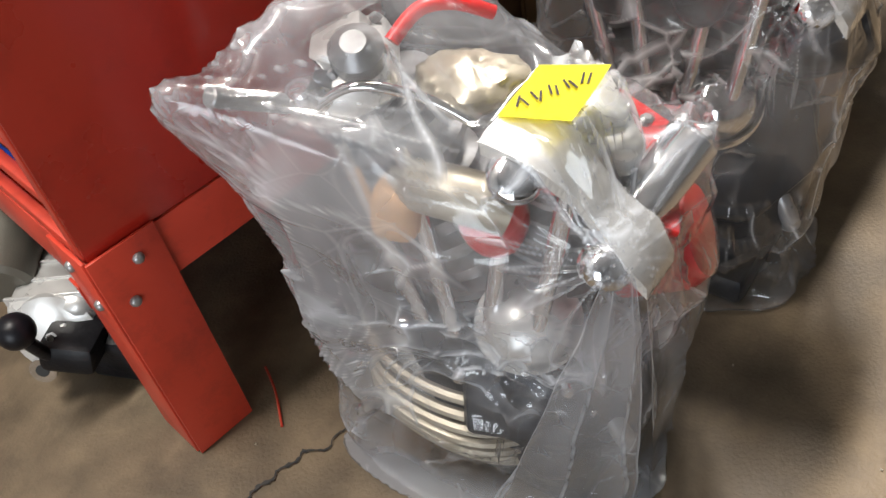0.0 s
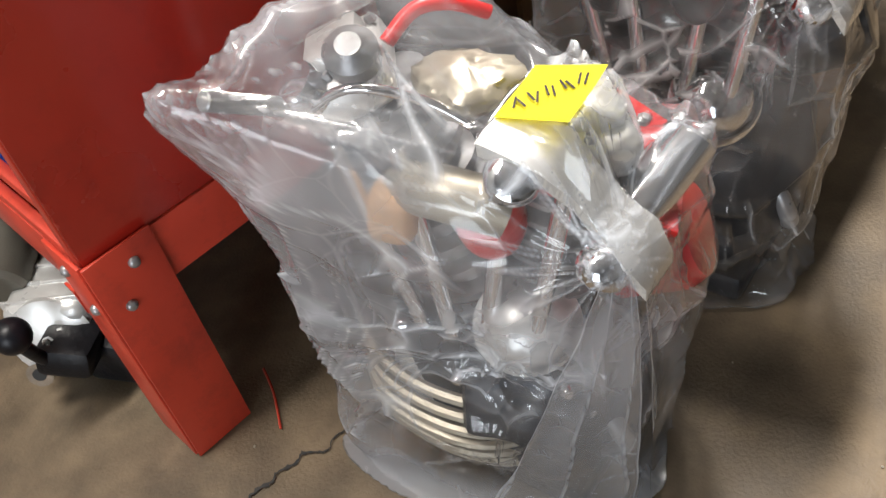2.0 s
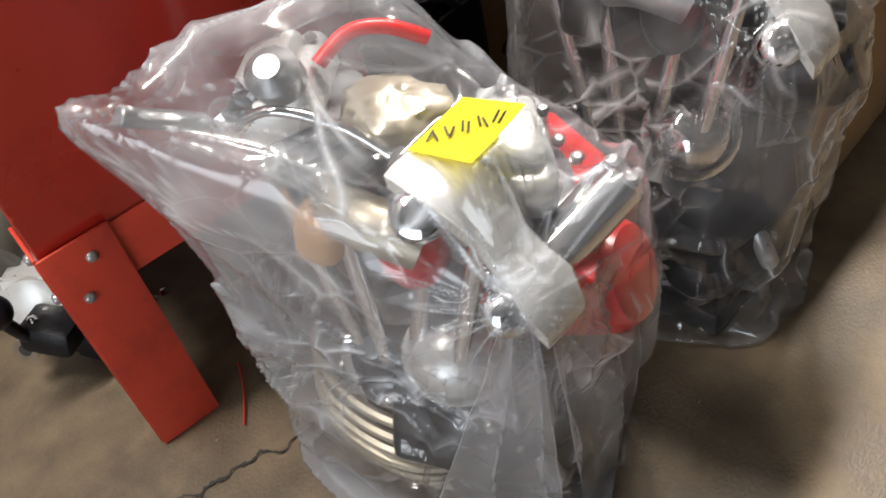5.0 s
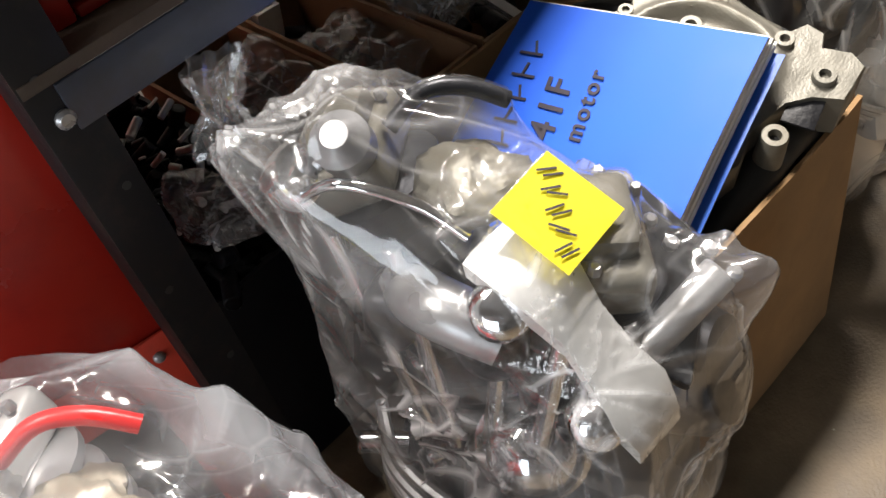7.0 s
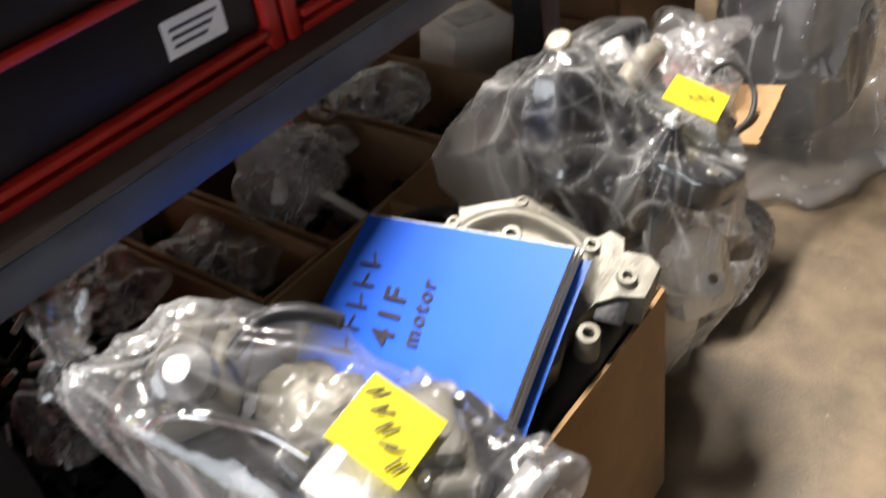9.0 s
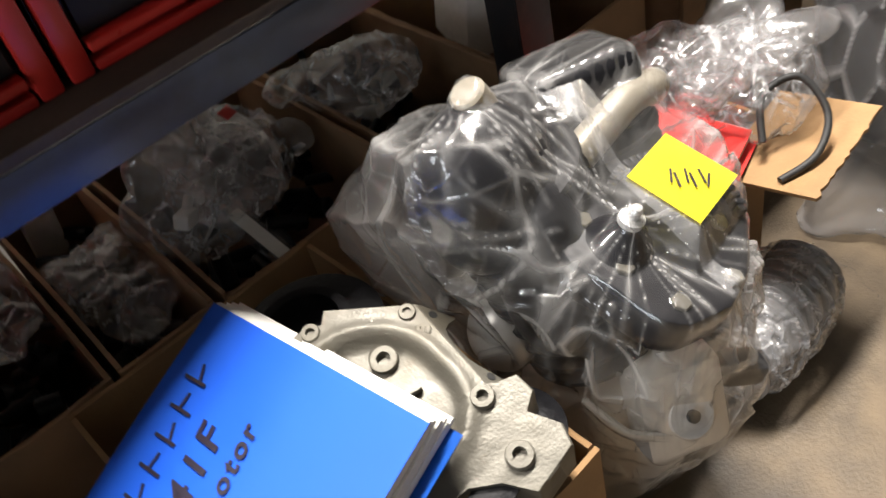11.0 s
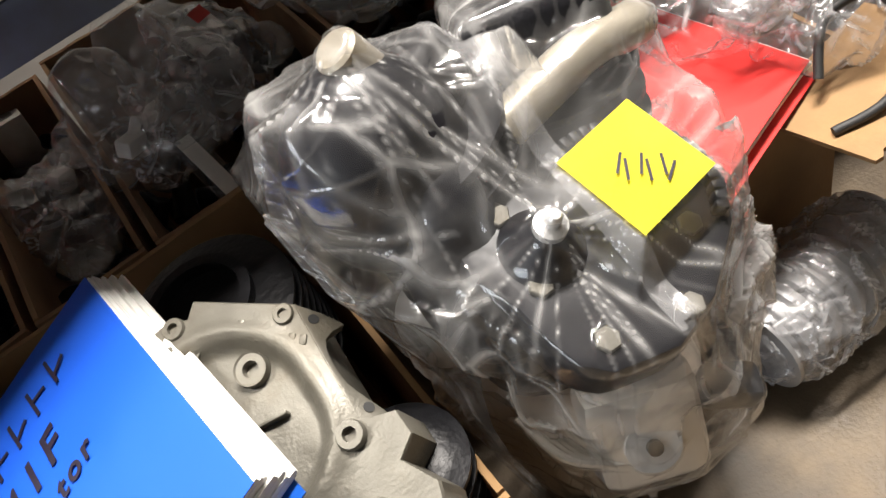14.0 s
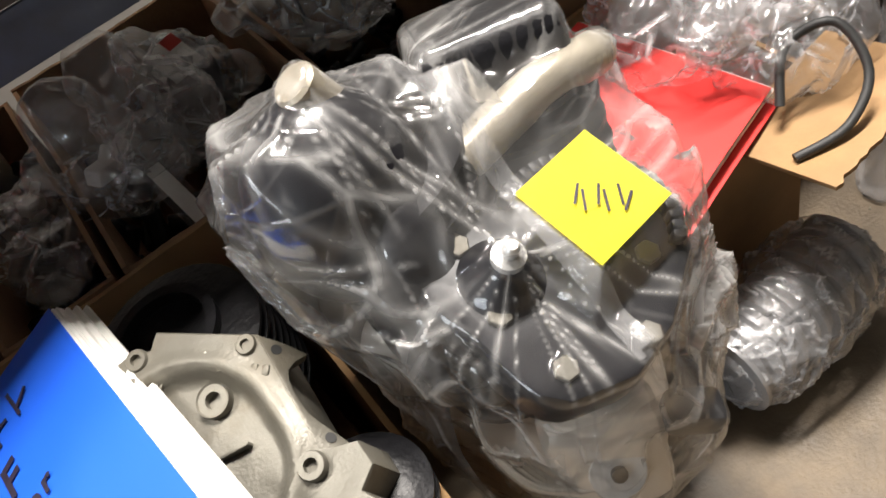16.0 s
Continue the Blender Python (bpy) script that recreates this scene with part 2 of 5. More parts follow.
def box(bm, sx, sy, sz, m=Matrix(), bevel=0.0, seg=2):
    """A box centred on m's origin."""
    vs = bmesh.ops.create_cube(bm, size=1)["verts"]
    place(bm, vs, Matrix.Diagonal((sx, sy, sz, 1)))
    if bevel:
        es = list({e for v in vs for e in v.link_edges})
        r = bmesh.ops.bevel(bm, geom=vs + es, offset=bevel, segments=seg, affect="EDGES", profile=0.5)
        vs = list({v for f in r["faces"] for v in f.verts} | {v for v in vs if v.is_valid})
        vs = list({w for v in vs for f in v.link_faces for w in f.verts})
    place(bm, vs, m)
    return bm


def lathe(bm, profile, m=Matrix(), seg=28, cap=True):
    """Turns (radius, height) pairs round z."""
    rings = []
    for r, z in profile:
        rings.append([bm.verts.new(m @ Vector((r * math.cos(a), r * math.sin(a), z))) for a in (2 * math.pi * k / seg for k in range(seg))])
    for a, b in zip(rings, rings[1:]):
        for k in range(seg):
            bm.faces.new((a[k], a[(k + 1) % seg], b[(k + 1) % seg], b[k]))
    if cap:
        bm.faces.new(rings[0][::-1])
        bm.faces.new(rings[-1])
    return bm


def along(p, q):
    """The pose at p whose z points to q."""
    d = Vector(q) - Vector(p)
    return Matrix.Translation(p) @ d.to_track_quat("Z", "Y").to_matrix().to_4x4()


def rod(bm, p, q, r, seg=18, bevel=0.15):
    h = (Vector(q) - Vector(p)).length
    b = r * bevel
    return lathe(bm, [(r - b, 0), (r, b), (r, h - b), (r - b, h)], along(p, q), seg)


def tube(bm, pts, r, seg=10):
    """A round tube through the points, rounded between them."""
    P = [Vector(p) for p in pts]
    path = []
    for i in range(len(P) - 1):
        p0, p1, p2, p3 = P[max(i - 1, 0)], P[i], P[i + 1], P[min(i + 2, len(P) - 1)]
        for k in range(6):
            t = k / 6
            path.append(0.5 * ((2 * p1) + (p2 - p0) * t + (2 * p0 - 5 * p1 + 4 * p2 - p3) * t * t + (3 * p1 - p0 - 3 * p2 + p3) * t ** 3))
    path.append(P[-1])
    rings = []
    for i, p in enumerate(path):
        d = (path[min(i + 1, len(path) - 1)] - path[max(i - 1, 0)]).normalized()
        q = d.to_track_quat("Z", "Y").to_matrix()
        rings.append([bm.verts.new(p + q @ Vector((r * math.cos(a), r * math.sin(a), 0))) for a in (2 * math.pi * k / seg for k in range(seg))])
    for a, b in zip(rings, rings[1:]):
        for k in range(seg):
            bm.faces.new((a[k], a[(k + 1) % seg], b[(k + 1) % seg], b[k]))
    bm.faces.new(rings[0][::-1])
    bm.faces.new(rings[-1])
    return bm


def slab(bm, outline, thick, m=Matrix(), bevel=0.0):
    """An outline in x, y, thick below z = 0."""
    top = [bm.verts.new((x, y, 0)) for x, y in outline]
    f = bm.faces.new(top)
    r = bmesh.ops.extrude_face_region(bm, geom=[f])
    low = [g for g in r["geom"] if isinstance(g, bmesh.types.BMVert)]
    bmesh.ops.translate(bm, verts=low, vec=(0, 0, -thick))
    vs = top + low
    if bevel:
        es = list({e for v in vs for e in v.link_edges})
        r = bmesh.ops.bevel(bm, geom=es, offset=bevel, segments=2, affect="EDGES", profile=0.5)
        vs = list({w for f in r["faces"] for v in f.verts for g in v.link_faces for w in g.verts})
    place(bm, vs, m)
    return bm


def blob(bm, centre, size, rough=0.1, freq=14.0, seg=(28, 18), seed=0.0, m=Matrix()):
    """A lump with an uneven surface, for castings and crumpled film."""
    vs = bmesh.ops.create_uvsphere(bm, u_segments=seg[0], v_segments=seg[1], radius=1)["verts"]
    for v in vs:
        d = v.co.normalized()
        q = Vector((d.x * size[0], d.y * size[1], d.z * size[2]))
        k = 1 + rough * (noise.noise(q * freq + Vector((seed, seed * 2, 0))) + 0.6 * (0.5 - abs(noise.noise(q * freq * 2.3 + Vector((0, seed, 5))))))
        v.co = m @ (Vector(centre) + q * k)
    return bm


def B():
    return bmesh.new()

# ---- the building ----
def structure(name, bm, material, label):
    return tagged(part(name, bm, material, smooth=False), label, name.split("_")[0], kind="structure")


bm = B()
bmesh.ops.create_grid(bm, x_segments=60, y_segments=60, size=6)
for v in bm.verts:
    v.co.z = 0.0015 * noise.noise(v.co * 2.0) - 0.0015
structure("floor", bm, CONCRETE, "bare stained brown-grey concrete workshop floor")
# walls and ceiling are added to close the room; the film mirrors them
for nm, c, s in (("wall_north", (0, 1.45, 1.6), (12.2, 0.1, 3.2)), ("wall_south", (0, -6.05, 1.6), (12.2, 0.1, 3.2)),
                 ("wall_east", (6.05, 0, 1.6), (0.1, 12, 3.2)), ("wall_west", (-6.05, 0, 1.6), (0.1, 12, 3.2))):
    structure(nm, box(B(), *s, pose(*c)), WALL, "painted block wall, added to close the workshop")
structure("ceiling", box(B(), 12.2, 12.2, 0.1, pose(0, 0, 3.26)), WALL, "plain ceiling added over the workshop, out of view")

# crack in the slab: a jagged dark groove with crumbs
def crack(a, b, wide, wander, seed):
    bm = B()
    prev = None
    for i in range(130):
        t = i / 129
        x, y = a[0] + (b[0] - a[0]) * t, a[1] + (b[1] - a[1]) * t
        x += wander * 0.6 * noise.noise(Vector((t * 9, seed, 0))) + 0.003 * noise.noise(Vector((t * 90, seed + 1, 0)))
        y += wander * noise.noise(Vector((t * 11, seed + 3, 0))) + 0.004 * noise.noise(Vector((t * 80, seed + 9, 0)))
        w = wide * (0.2 + abs(noise.noise(Vector((t * 37, seed + 7, 0)))))
        now = [bm.verts.new((x + w * 0.4, y + w, 0.0012)), bm.verts.new((x - w * 0.4, y - w, 0.0012))]
        if prev:
            bm.faces.new((prev[0], prev[1], now[1], now[0]))
        prev = now
    tagged(part("floor_crack", bm, RUBBER, smooth=False), "jagged dark crack across the concrete floor", "crack", kind="structure")


crack((0.50, 0.628), (0.82, 0.510), 0.0046, 0.020, 0.0)
crack((2.375, 0.32), (2.27, -0.05), 0.0014, 0.03, 5.0)


# ---- red cabinet on legs ----
def red_cabinet():
    cab = thing("tool_cabinet", "red enamelled steel tool cabinet on bolted angle legs", "cabinet", at=(0.568, 0.72, 0), rz=-9)
    D, W, z0, z1 = 0.475, 0.62, 0.369, 1.30
    part("side_panel", box(B(), D, 0.004, z1 - z0, pose(D / 2, 0.002, (z0 + z1) / 2), 0.0015), RED, cab)
    part("side_panel", box(B(), D, 0.004, z1 - z0, pose(D / 2, W - 0.002, (z0 + z1) / 2), 0.0015), RED, cab)
    part("back_panel", box(B(), 0.004, W - 0.01, z1 - z0, pose(D - 0.002, W / 2, (z0 + z1) / 2)), RED, cab)
    part("top_panel", box(B(), D, W, 0.02, pose(D / 2, W / 2, z1 + 0.01), 0.003), RED, cab)
    part("bottom_panel", box(B(), D - 0.02, W - 0.02, 0.004, pose(D / 2, W / 2, z0 + 0.002)), RED, cab)
    # front stiles and rails round the open trays
    for y in (0.016, W - 0.016):
        part("stile", box(B(), 0.012, 0.022, z1 - z0, pose(0.004, y, (z0 + z1) / 2), 0.002), RED_LEG, cab)
    for k in range(8):
        z = z0 + 0.012 + 0.075 * k
        part("rail", box(B(), 0.014, W - 0.055, 0.016, pose(0.005, W / 2, z), 0.002), RED_LEG, cab)
        part("tray", box(B(), D - 0.03, W - 0.06, 0.003, pose(D / 2, W / 2, z + 0.011)), BLACK, cab, "black metal tray")
        for j in range(4):
            part("tray_folder", box(B(), 0.16, 0.11, 0.03, pose(0.10, 0.09 + 0.14 * j, z + 0.028, 0, 0, 6 * (-1) ** j), 0.003),
                 BLUE if (j + k) % 3 else PAPER, cab, "blue folder lying in the tray" if (j + k) % 3 else "white papers in the tray")
    # skirt beams and L legs
    h = 0.082
    part("skirt_beam", box(B(), D - 0.01, 0.005, h, pose(D / 2, 0.0, z0 - h / 2 - 0.001), 0.001), RED_LEG, cab)
    part("skirt_beam", box(B(), D - 0.01, 0.005, h, pose(D / 2, W, z0 - h / 2 - 0.001), 0.001), RED_LEG, cab)
    part("skirt_beam", box(B(), 0.005, W - 0.012, h, pose(0.0, W / 2, z0 - h / 2 - 0.001), 0.001), RED_LEG, cab)
    part("skirt_beam", box(B(), 0.005, W - 0.012, h, pose(D, W / 2, z0 - h / 2 - 0.001), 0.001), RED_LEG, cab)
    for sx, sy in ((0, 0), (1, 0), (0, 1), (1, 1)):
        bm = B()
        w, t, H = 0.090, 0.005, z0 + 0.006
        dx, dy = (1 if sx == 0 else -1), (1 if sy == 0 else -1)
        x0, y0 = D * sx - 0.006 * dx, W * sy - 0.006 * dy
        box(bm, w, t, H, pose(x0 + dx * w / 2, y0, H / 2), 0.0012)
        box(bm, t, w - t, H, pose(x0, y0 + dy * (w / 2 + t / 2), H / 2), 0.0012)
        leg = part("leg", bm, RED_LEG, cab)
        # fold-out gussets where the leg meets the skirt
        for k in (1,):
            g = [(w, 0), (w + 0.025, 0), (w + 0.008, -0.012), (w, -0.04)]
            m = pose(x0, y0, z0 - h - 0.001, 90, 0, 0) if k == 0 else pose(x0, y0, z0 - h - 0.001, 90, 0, 90)
            bm = slab(B(), [(a * (dx if k == 0 else dy), b) for a, b in g], 0.004, m)
            part("gusset", bm, RED_LEG, leg)
        for bx, bz in ((0.055, 0.345), (0.028, 0.295)):
            for m in (pose(x0 + dx * bx, y0 - dy * 0.0025, bz, 90 * dy, 0, 0), pose(x0 - dx * 0.0025, y0 + dy * bx, bz, 0, -90 * dx, 0)):
                part("bolt", lathe(B(), [(0.0075, 0), (0.0075, 0.002), (0.006, 0.005), (0.003, 0.0065)], m, 12), STEEL, leg, "zinc bolt head")
    return cab


red_cabinet()


# ---- steel rack with drawer units ----
def rack():
    r = thing("storage_rack", "dark blue-grey steel rack of bolted angle posts", "rack")
    for x in (1.0, 2.0, 3.0):
        for y, s in ((0.555, 1), (1.15, -1)):
            bm = B()
            box(bm, 0.052, 0.004, 1.3, pose(x + 0.026, y, 0.65), 0.001)
            box(bm, 0.004, 0.05, 1.3, pose(x + 0.002, y + s * 0.027, 0.65), 0.001)
            p = part("post", bm, POST, r)
            for k in range(10):
                part("bolt_hole", lathe(B(), [(0.0045, 0), (0.0045, 0.0006)], pose(x + (0.018 if k % 2 else 0.036), y - s * 0.0021, 0.12 + 0.125 * k, 90, 0, 0), 10), RUBBER, p)
            part("bolt", lathe(B(), [(0.009, 0), (0.009, 0.003), (0.006, 0.006)], pose(x + 0.022, y - s * 0.002, 0.705, 90 * s, 0, 0), 12), STEEL, p, "zinc bolt head")
    for x in (1.0, 2.0):
        for z in (0.69,):
            bm = B()
            box(bm, 0.944, 0.004, 0.045, pose(x + 0.5, 0.552, z + 0.0225), 0.001)
            part("front_beam", bm, STEEL_BLUE, r)
            part("back_beam", box(B(), 0.944, 0.004, 0.045, pose(x + 0.5, 1.153, z + 0.0225)), STEEL_BLUE, r)
            part("deck", box(B(), 0.996, 0.588, 0.012, pose(x + 0.5, 0.846, z + 0.0515), 0.001), DECK, r, "brown deck board")
    return r


rack()


def drawer_unit(x0, x1, stickers):
    u = thing("drawer_unit", "black drawer cabinet with red edge trims on the rack deck", "drawer cabinet", "drawer units on the rack")
    y0, z0 = 0.602, 0.748
    W, rows, rh = x1 - x0, 5, 0.105
    part("body", box(B(), W, 0.46, rows * rh + 0.03, pose((x0 + x1) / 2, y0 + 0.24, z0 + (rows * rh + 0.03) / 2), 0.003), BLACK, u)
    for x in (x0 + 0.012, x1 - 0.012):
        part("stile", box(B(), 0.022, 0.02, rows * rh + 0.03, pose(x, y0, z0 + (rows * rh + 0.03) / 2), 0.004), TRIM, u, "red steel edge trim")
    part("bottom_rail", box(B(), W - 0.05, 0.018, 0.011, pose((x0 + x1) / 2, y0 - 0.001, z0 + 0.006), 0.003), TRIM, u, "red steel edge trim")
    for k in range(rows):
        z = z0 + 0.018 + k * rh
        d = part("drawer", box(B(), W - 0.056, 0.012, rh - 0.016, pose((x0 + x1) / 2, y0 + 0.004, z + rh / 2 + 0.006), 0.002), BLACK, u)
        part("drawer_lip", box(B(), W - 0.052, 0.02, 0.010, pose((x0 + x1) / 2, y0 - 0.004, z + 0.006), 0.003), TRIM, d, "red drawer lip")
        for row, xa, xb, za, zb, kind in stickers:
            if row == k:
                m = pose((xa + xb) / 2, y0 - 0.0035, (za + zb) / 2, 90, 2.0, 0)
                st = part("sticker", box(B(), xb - xa, zb - za, 0.001, m, 0.0), PAPER if kind != "logo" else TRIM, d, "taped white label" if kind != "logo" else "red shield sticker")
                if kind == "lines":
                    for i in range(3):
                        part("writing", box(B(), (xb - xa) * (0.8 - 0.12 * i), 0.0035, 0.0006, m @ pose(-0.004 * i, 0.009 - 0.009 * i, 0.0009)), INK, st)
                if kind == "blue":
                    part("print", box(B(), (xb - xa) * 0.5, (zb - za) * 0.8, 0.0006, m @ pose(0.005, 0, 0.0009)), BLUE, st)
                if kind == "logo":
                    part("print", box(B(), (xb - xa) * 1.5, (zb - za) * 0.3, 0.0006, m @ pose(0, 0, 0.0009)), PAPER, st)
    return u


drawer_unit(1.060, 1.535, ((0, 1.385, 1.465, 0.798, 0.838, "lines"), (1, 1.33, 1.40, 0.895, 0.93, "blue"), (1, 1.405, 1.46, 0.905, 0.93, "lines"), (0, 1.105, 1.13, 0.795, 0.825, "logo")))
drawer_unit(1.540, 2.010, ((0, 1.60, 1.62, 0.80, 0.825, "logo"),))


# ---- cardboard boxes ----
def carton(name, x0, x1, y0, y1, h, label, material, z0=0.0, near=True, tilt=0):
    c = thing(name, label, "cardboard box", "cartons under the rack", at=((x0 + x1) / 2, (y0 + y1) / 2, z0), rz=tilt)
    sx, sy, t = (x1 - x0) / 2, (y1 - y0) / 2, 0.006

    def wall(length, m):
        bm = B()
        n = 24
        rows = []
        for k in range(n + 1):
            a = -length / 2 + length * k / n
            top = h + 0.003 * noise.noise(Vector((a * 30, x0 * 7, length)))
            bow = 0.004 * math.cos(a / length * math.pi) * noise.noise(Vector((x0, y0, a * 3)))
            rows.append([bm.verts.new(m @ Vector((a, bow + o, z))) for o, z in ((-t / 2, 0), (-t / 2, top), (t / 2, top), (t / 2, 0))])
        for a, b in zip(rows, rows[1:]):
            for k in range(4):
                bm.faces.new((a[k], b[k], b[(k + 1) % 4], a[(k + 1) % 4]))
        bm.faces.new(rows[0])
        bm.faces.new(rows[-1][::-1])
        part("side", bm, material, c)

    wall(2 * sx, pose(0, sy, 0))
    wall(2 * sy - 2 * t, pose(sx - t / 2, 0, 0, 0, 0, 90))
    wall(2 * sy - 2 * t, pose(-sx + t / 2, 0, 0, 0, 0, 90))
    if near:
        wall(2 * sx, pose(0, -sy, 0))
    part("bottom", box(B(), 2 * sx - 0.02, 2 * sy - 0.02, 0.005, pose(0, 0, 0.004)), material, c)
    return c


carton("engine_carton", 1.375, 1.706, 0.208, 0.665, 0.392, "open cardboard box holding a crankcase and a cylinder", CARD)
carton("black_crate", 1.06, 1.25, 0.64, 1.10, 0.36, "open black plastic crate full of oily black parts", BLACK)
carton("parts_carton", 1.262, 1.435, 0.69, 1.12, 0.38, "open cardboard box of bagged parts under the rack", CARD_DARK)
carton("parts_carton", 1.445, 1.578, 0.69, 1.12, 0.38, "narrow open cardboard box of small bagged parts", CARD_DARK)
carton("parts_carton", 1.590, 1.885, 0.685, 1.14, 0.38, "open cardboard box of parts in clear bags", CARD_DARK)
carton("parts_carton", 1.90, 2.12, 0.70, 1.12, 0.38, "open cardboard box in the dark under the rack", CARD_DARK)
carton("parts_carton", 2.03, 2.30, 0.415, 0.69, 0.30, "cardboard box with a red booklet standing in it", CARD)
carton("parts_carton", 2.14, 2.42, 0.72, 1.12, 0.36, "open cardboard box in the dark under the rack", CARD_DARK)
carton("parts_carton", 2.44, 2.80, 0.66, 1.12, 0.42, "open cardboard box in the dark under the rack", CARD_DARK)

# ---- engines in bags ----
from mathutils.bvhtree import BVHTree
from mathutils.kdtree import KDTree


def fins(r0, r1, n, h, taper=0.0):
    """The profile of a finned barrel."""
    p = [(r0 * 0.6, 0)]
    for k in range(n):
        z, f = h * k / n, 1 - taper * k / n
        w = h / n
        p += [(r0 * f, z + w * 0.15), (r1 * f, z + w * 0.3), (r1 * f, z + w * 0.55), (r0 * f, z + w * 0.75)]
    return p + [(r0 * (1 - taper) * 0.7, h)]


def ribbon(bm, path, x0, x1, t):
    """A bent plate: a path in y, z, from x0 to x1."""
    n = len(path)
    rows = []
    for i, (y, z, s) in enumerate(path):
        mid, half = (x0 + x1) / 2, (x1 - x0) / 2 * s
        rows.append([bm.verts.new((mid + a * half, y, z + b)) for a, b in ((-1, 0), (-0.6, 0.004), (0.6, 0.004), (1, 0), (1, -t), (-1, -t))])
    for a, b in zip(rows, rows[1:]):
        for k in range(6):
            bm.faces.new((a[k], a[(k + 1) % 6], b[(k + 1) % 6], b[k]))
    bm.faces.new(rows[0])
    bm.faces.new(rows[-1][::-1])
    bmesh.ops.subdivide_edges(bm, edges=bm.edges[:], cuts=1, use_grid_fill=True, smooth=0.5)
    return bm


def v_twin(name, label, at, zs, bright, red):
    """A V-twin engine standing on its crankcase: origin under the top of its front rocker box."""
    e = thing(name, label, "engine", "engines along the rack", at=(*at, 0))
    S = Matrix.Diagonal((1, 1, zs, 1))
    case, barrel, rocker = (IRON, STEEL, ALU_BRIGHT) if bright else (IRON, IRON, ALU)

    def add(nm, bm, material, label=""):
        bmesh.ops.transform(bm, matrix=S, verts=bm.verts[:])
        return part(nm, bm, material, e, label)

    bm = blob(B(), (0.0, 0.07, 0.175), (0.125, 0.165, 0.165), 0.05, 9, seed=at[0])
    box(bm, 0.19, 0.24, 0.05, pose(0.0, 0.07, 0.026), 0.012)
    box(bm, 0.10, 0.10, 0.22, pose(0.07, -0.02, 0.15, 0, 0, 20), 0.02)
    add("crankcase", bm, case)
    add("finned_cover", blob(B(), (-0.065, 0.120, 0.165), (0.055, 0.115, 0.075), 0.02, 8), ALU_BRIGHT if bright else case)
    for k in range(7):
        z, o = 0.238 - 0.021 * k, 0.030 * math.sin(0.5 + 0.36 * k)
        rib = [(-0.085 - o * 0.5, 0.235, z), (-0.112 - o, 0.18, z - 0.004), (-0.120 - o, 0.11, z - 0.010), (-0.105 - o, 0.045, z - 0.016), (-0.075 - o * 0.5, -0.005, z - 0.022)]
        add("rib", tube(B(), rib, 0.0075, 8), CREAM if bright else STEEL, "bright cast rib")
    dome = [(0.058, 0), (0.058, 0.010), (0.050, 0.016), (0.046, 0.026), (0.036, 0.040), (0.022, 0.048), (0.008, 0.051)]
    add("timer_dome", lathe(B(), dome, along((-0.055, 0.02, 0.315), (-0.125, -0.035, 0.385)), 32), CHROME if not bright else ALU_BRIGHT, "polished domed cover")
    add("gear_cover", slab(B(), [(-0.10, -0.08), (0.02, -0.11), (0.11, -0.04), (0.10, 0.06), (0.0, 0.09), (-0.09, 0.05)], 0.05,
                           along((-0.07, -0.01, 0.27), (-0.16, -0.07, 0.33)) , 0.012), IRON, "dark gear cover")
    # barrels and heads
    for p, q in (((0.015, 0.05, 0.28), (0.035, 0.0, 0.53)), ((0.0, 0.10, 0.28), (-0.03, 0.20, 0.585))):
        h = (Vector(q) - Vector(p)).length
        add("barrel", lathe(B(), fins(0.052, 0.068, 9, h), along(p, q), 28), barrel)
        d = (Vector(q) - Vector(p)).normalized()
        top = Vector(q) + d * 0.015
        bm = box(B(), 0.13, 0.085, 0.05, along(top, top + d) @ pose(0, 0, 0, 0, 0, 25), 0.014, 3)
        box(bm, 0.08, 0.06, 0.03, along(top + d * 0.03, top + d) @ pose(0, 0, 0, 0, 0, 25), 0.01, 2)
        rb = add("rocker_box", bm, rocker)
        for k in range(6):
            a = k * math.pi / 3 + 0.4
            c = along(top + d * 0.024, top + d * 2) @ Vector((0.055 * math.cos(a), 0.034 * math.sin(a), 0))
            add("rocker_bolt", lathe(B(), [(0.006, 0), (0.006, 0.006), (0.004, 0.009)], along(c, c + d), 6), STEEL)
    # pushrod tubes and pipes
    for k, (x, y, tx, ty) in enumerate(((-0.085, 0.0, -0.02, -0.03), (-0.09, 0.05, -0.03, 0.03), (-0.095, 0.09, -0.07, 0.13), (-0.095, 0.13, -0.09, 0.19))):
        add("pushrod_tube", rod(B(), (x, y, 0.30), (tx, ty, 0.555), 0.010), CHROME, "chrome pushrod tube")
    add("oil_line", tube(B(), [(-0.11, 0.20, 0.60), (-0.09, 0.15, 0.635), (-0.055, 0.10, 0.61), (-0.04, 0.06, 0.58)], 0.0055), CHROME, "bent chrome oil line")
    add("end_cap", lathe(B(), [(0.018, 0), (0.03, 0.004), (0.032, 0.02), (0.026, 0.035), (0.012, 0.04)], along((-0.085, 0.205, 0.60), (-0.115, 0.225, 0.66))), CHROME, "chrome end cap")
    if red:
        add("long_stud", rod(B(), (-0.10, 0.21, 0.60), (-0.185, 0.225, 0.67), 0.010), STEEL)
    add("intake_pipe", tube(B(), [(-0.06, 0.02, 0.50), (-0.08, 0.07, 0.52), (-0.07, 0.13, 0.50)], 0.028, 16), CREAM if red else STEEL)
    add("carburettor", box(B(), 0.06, 0.05, 0.07, pose(-0.085, 0.135, 0.48, 10, 5, 20), 0.016, 3), TAN if red else IRON, "tan carburettor body" if red else "dark carburettor body")
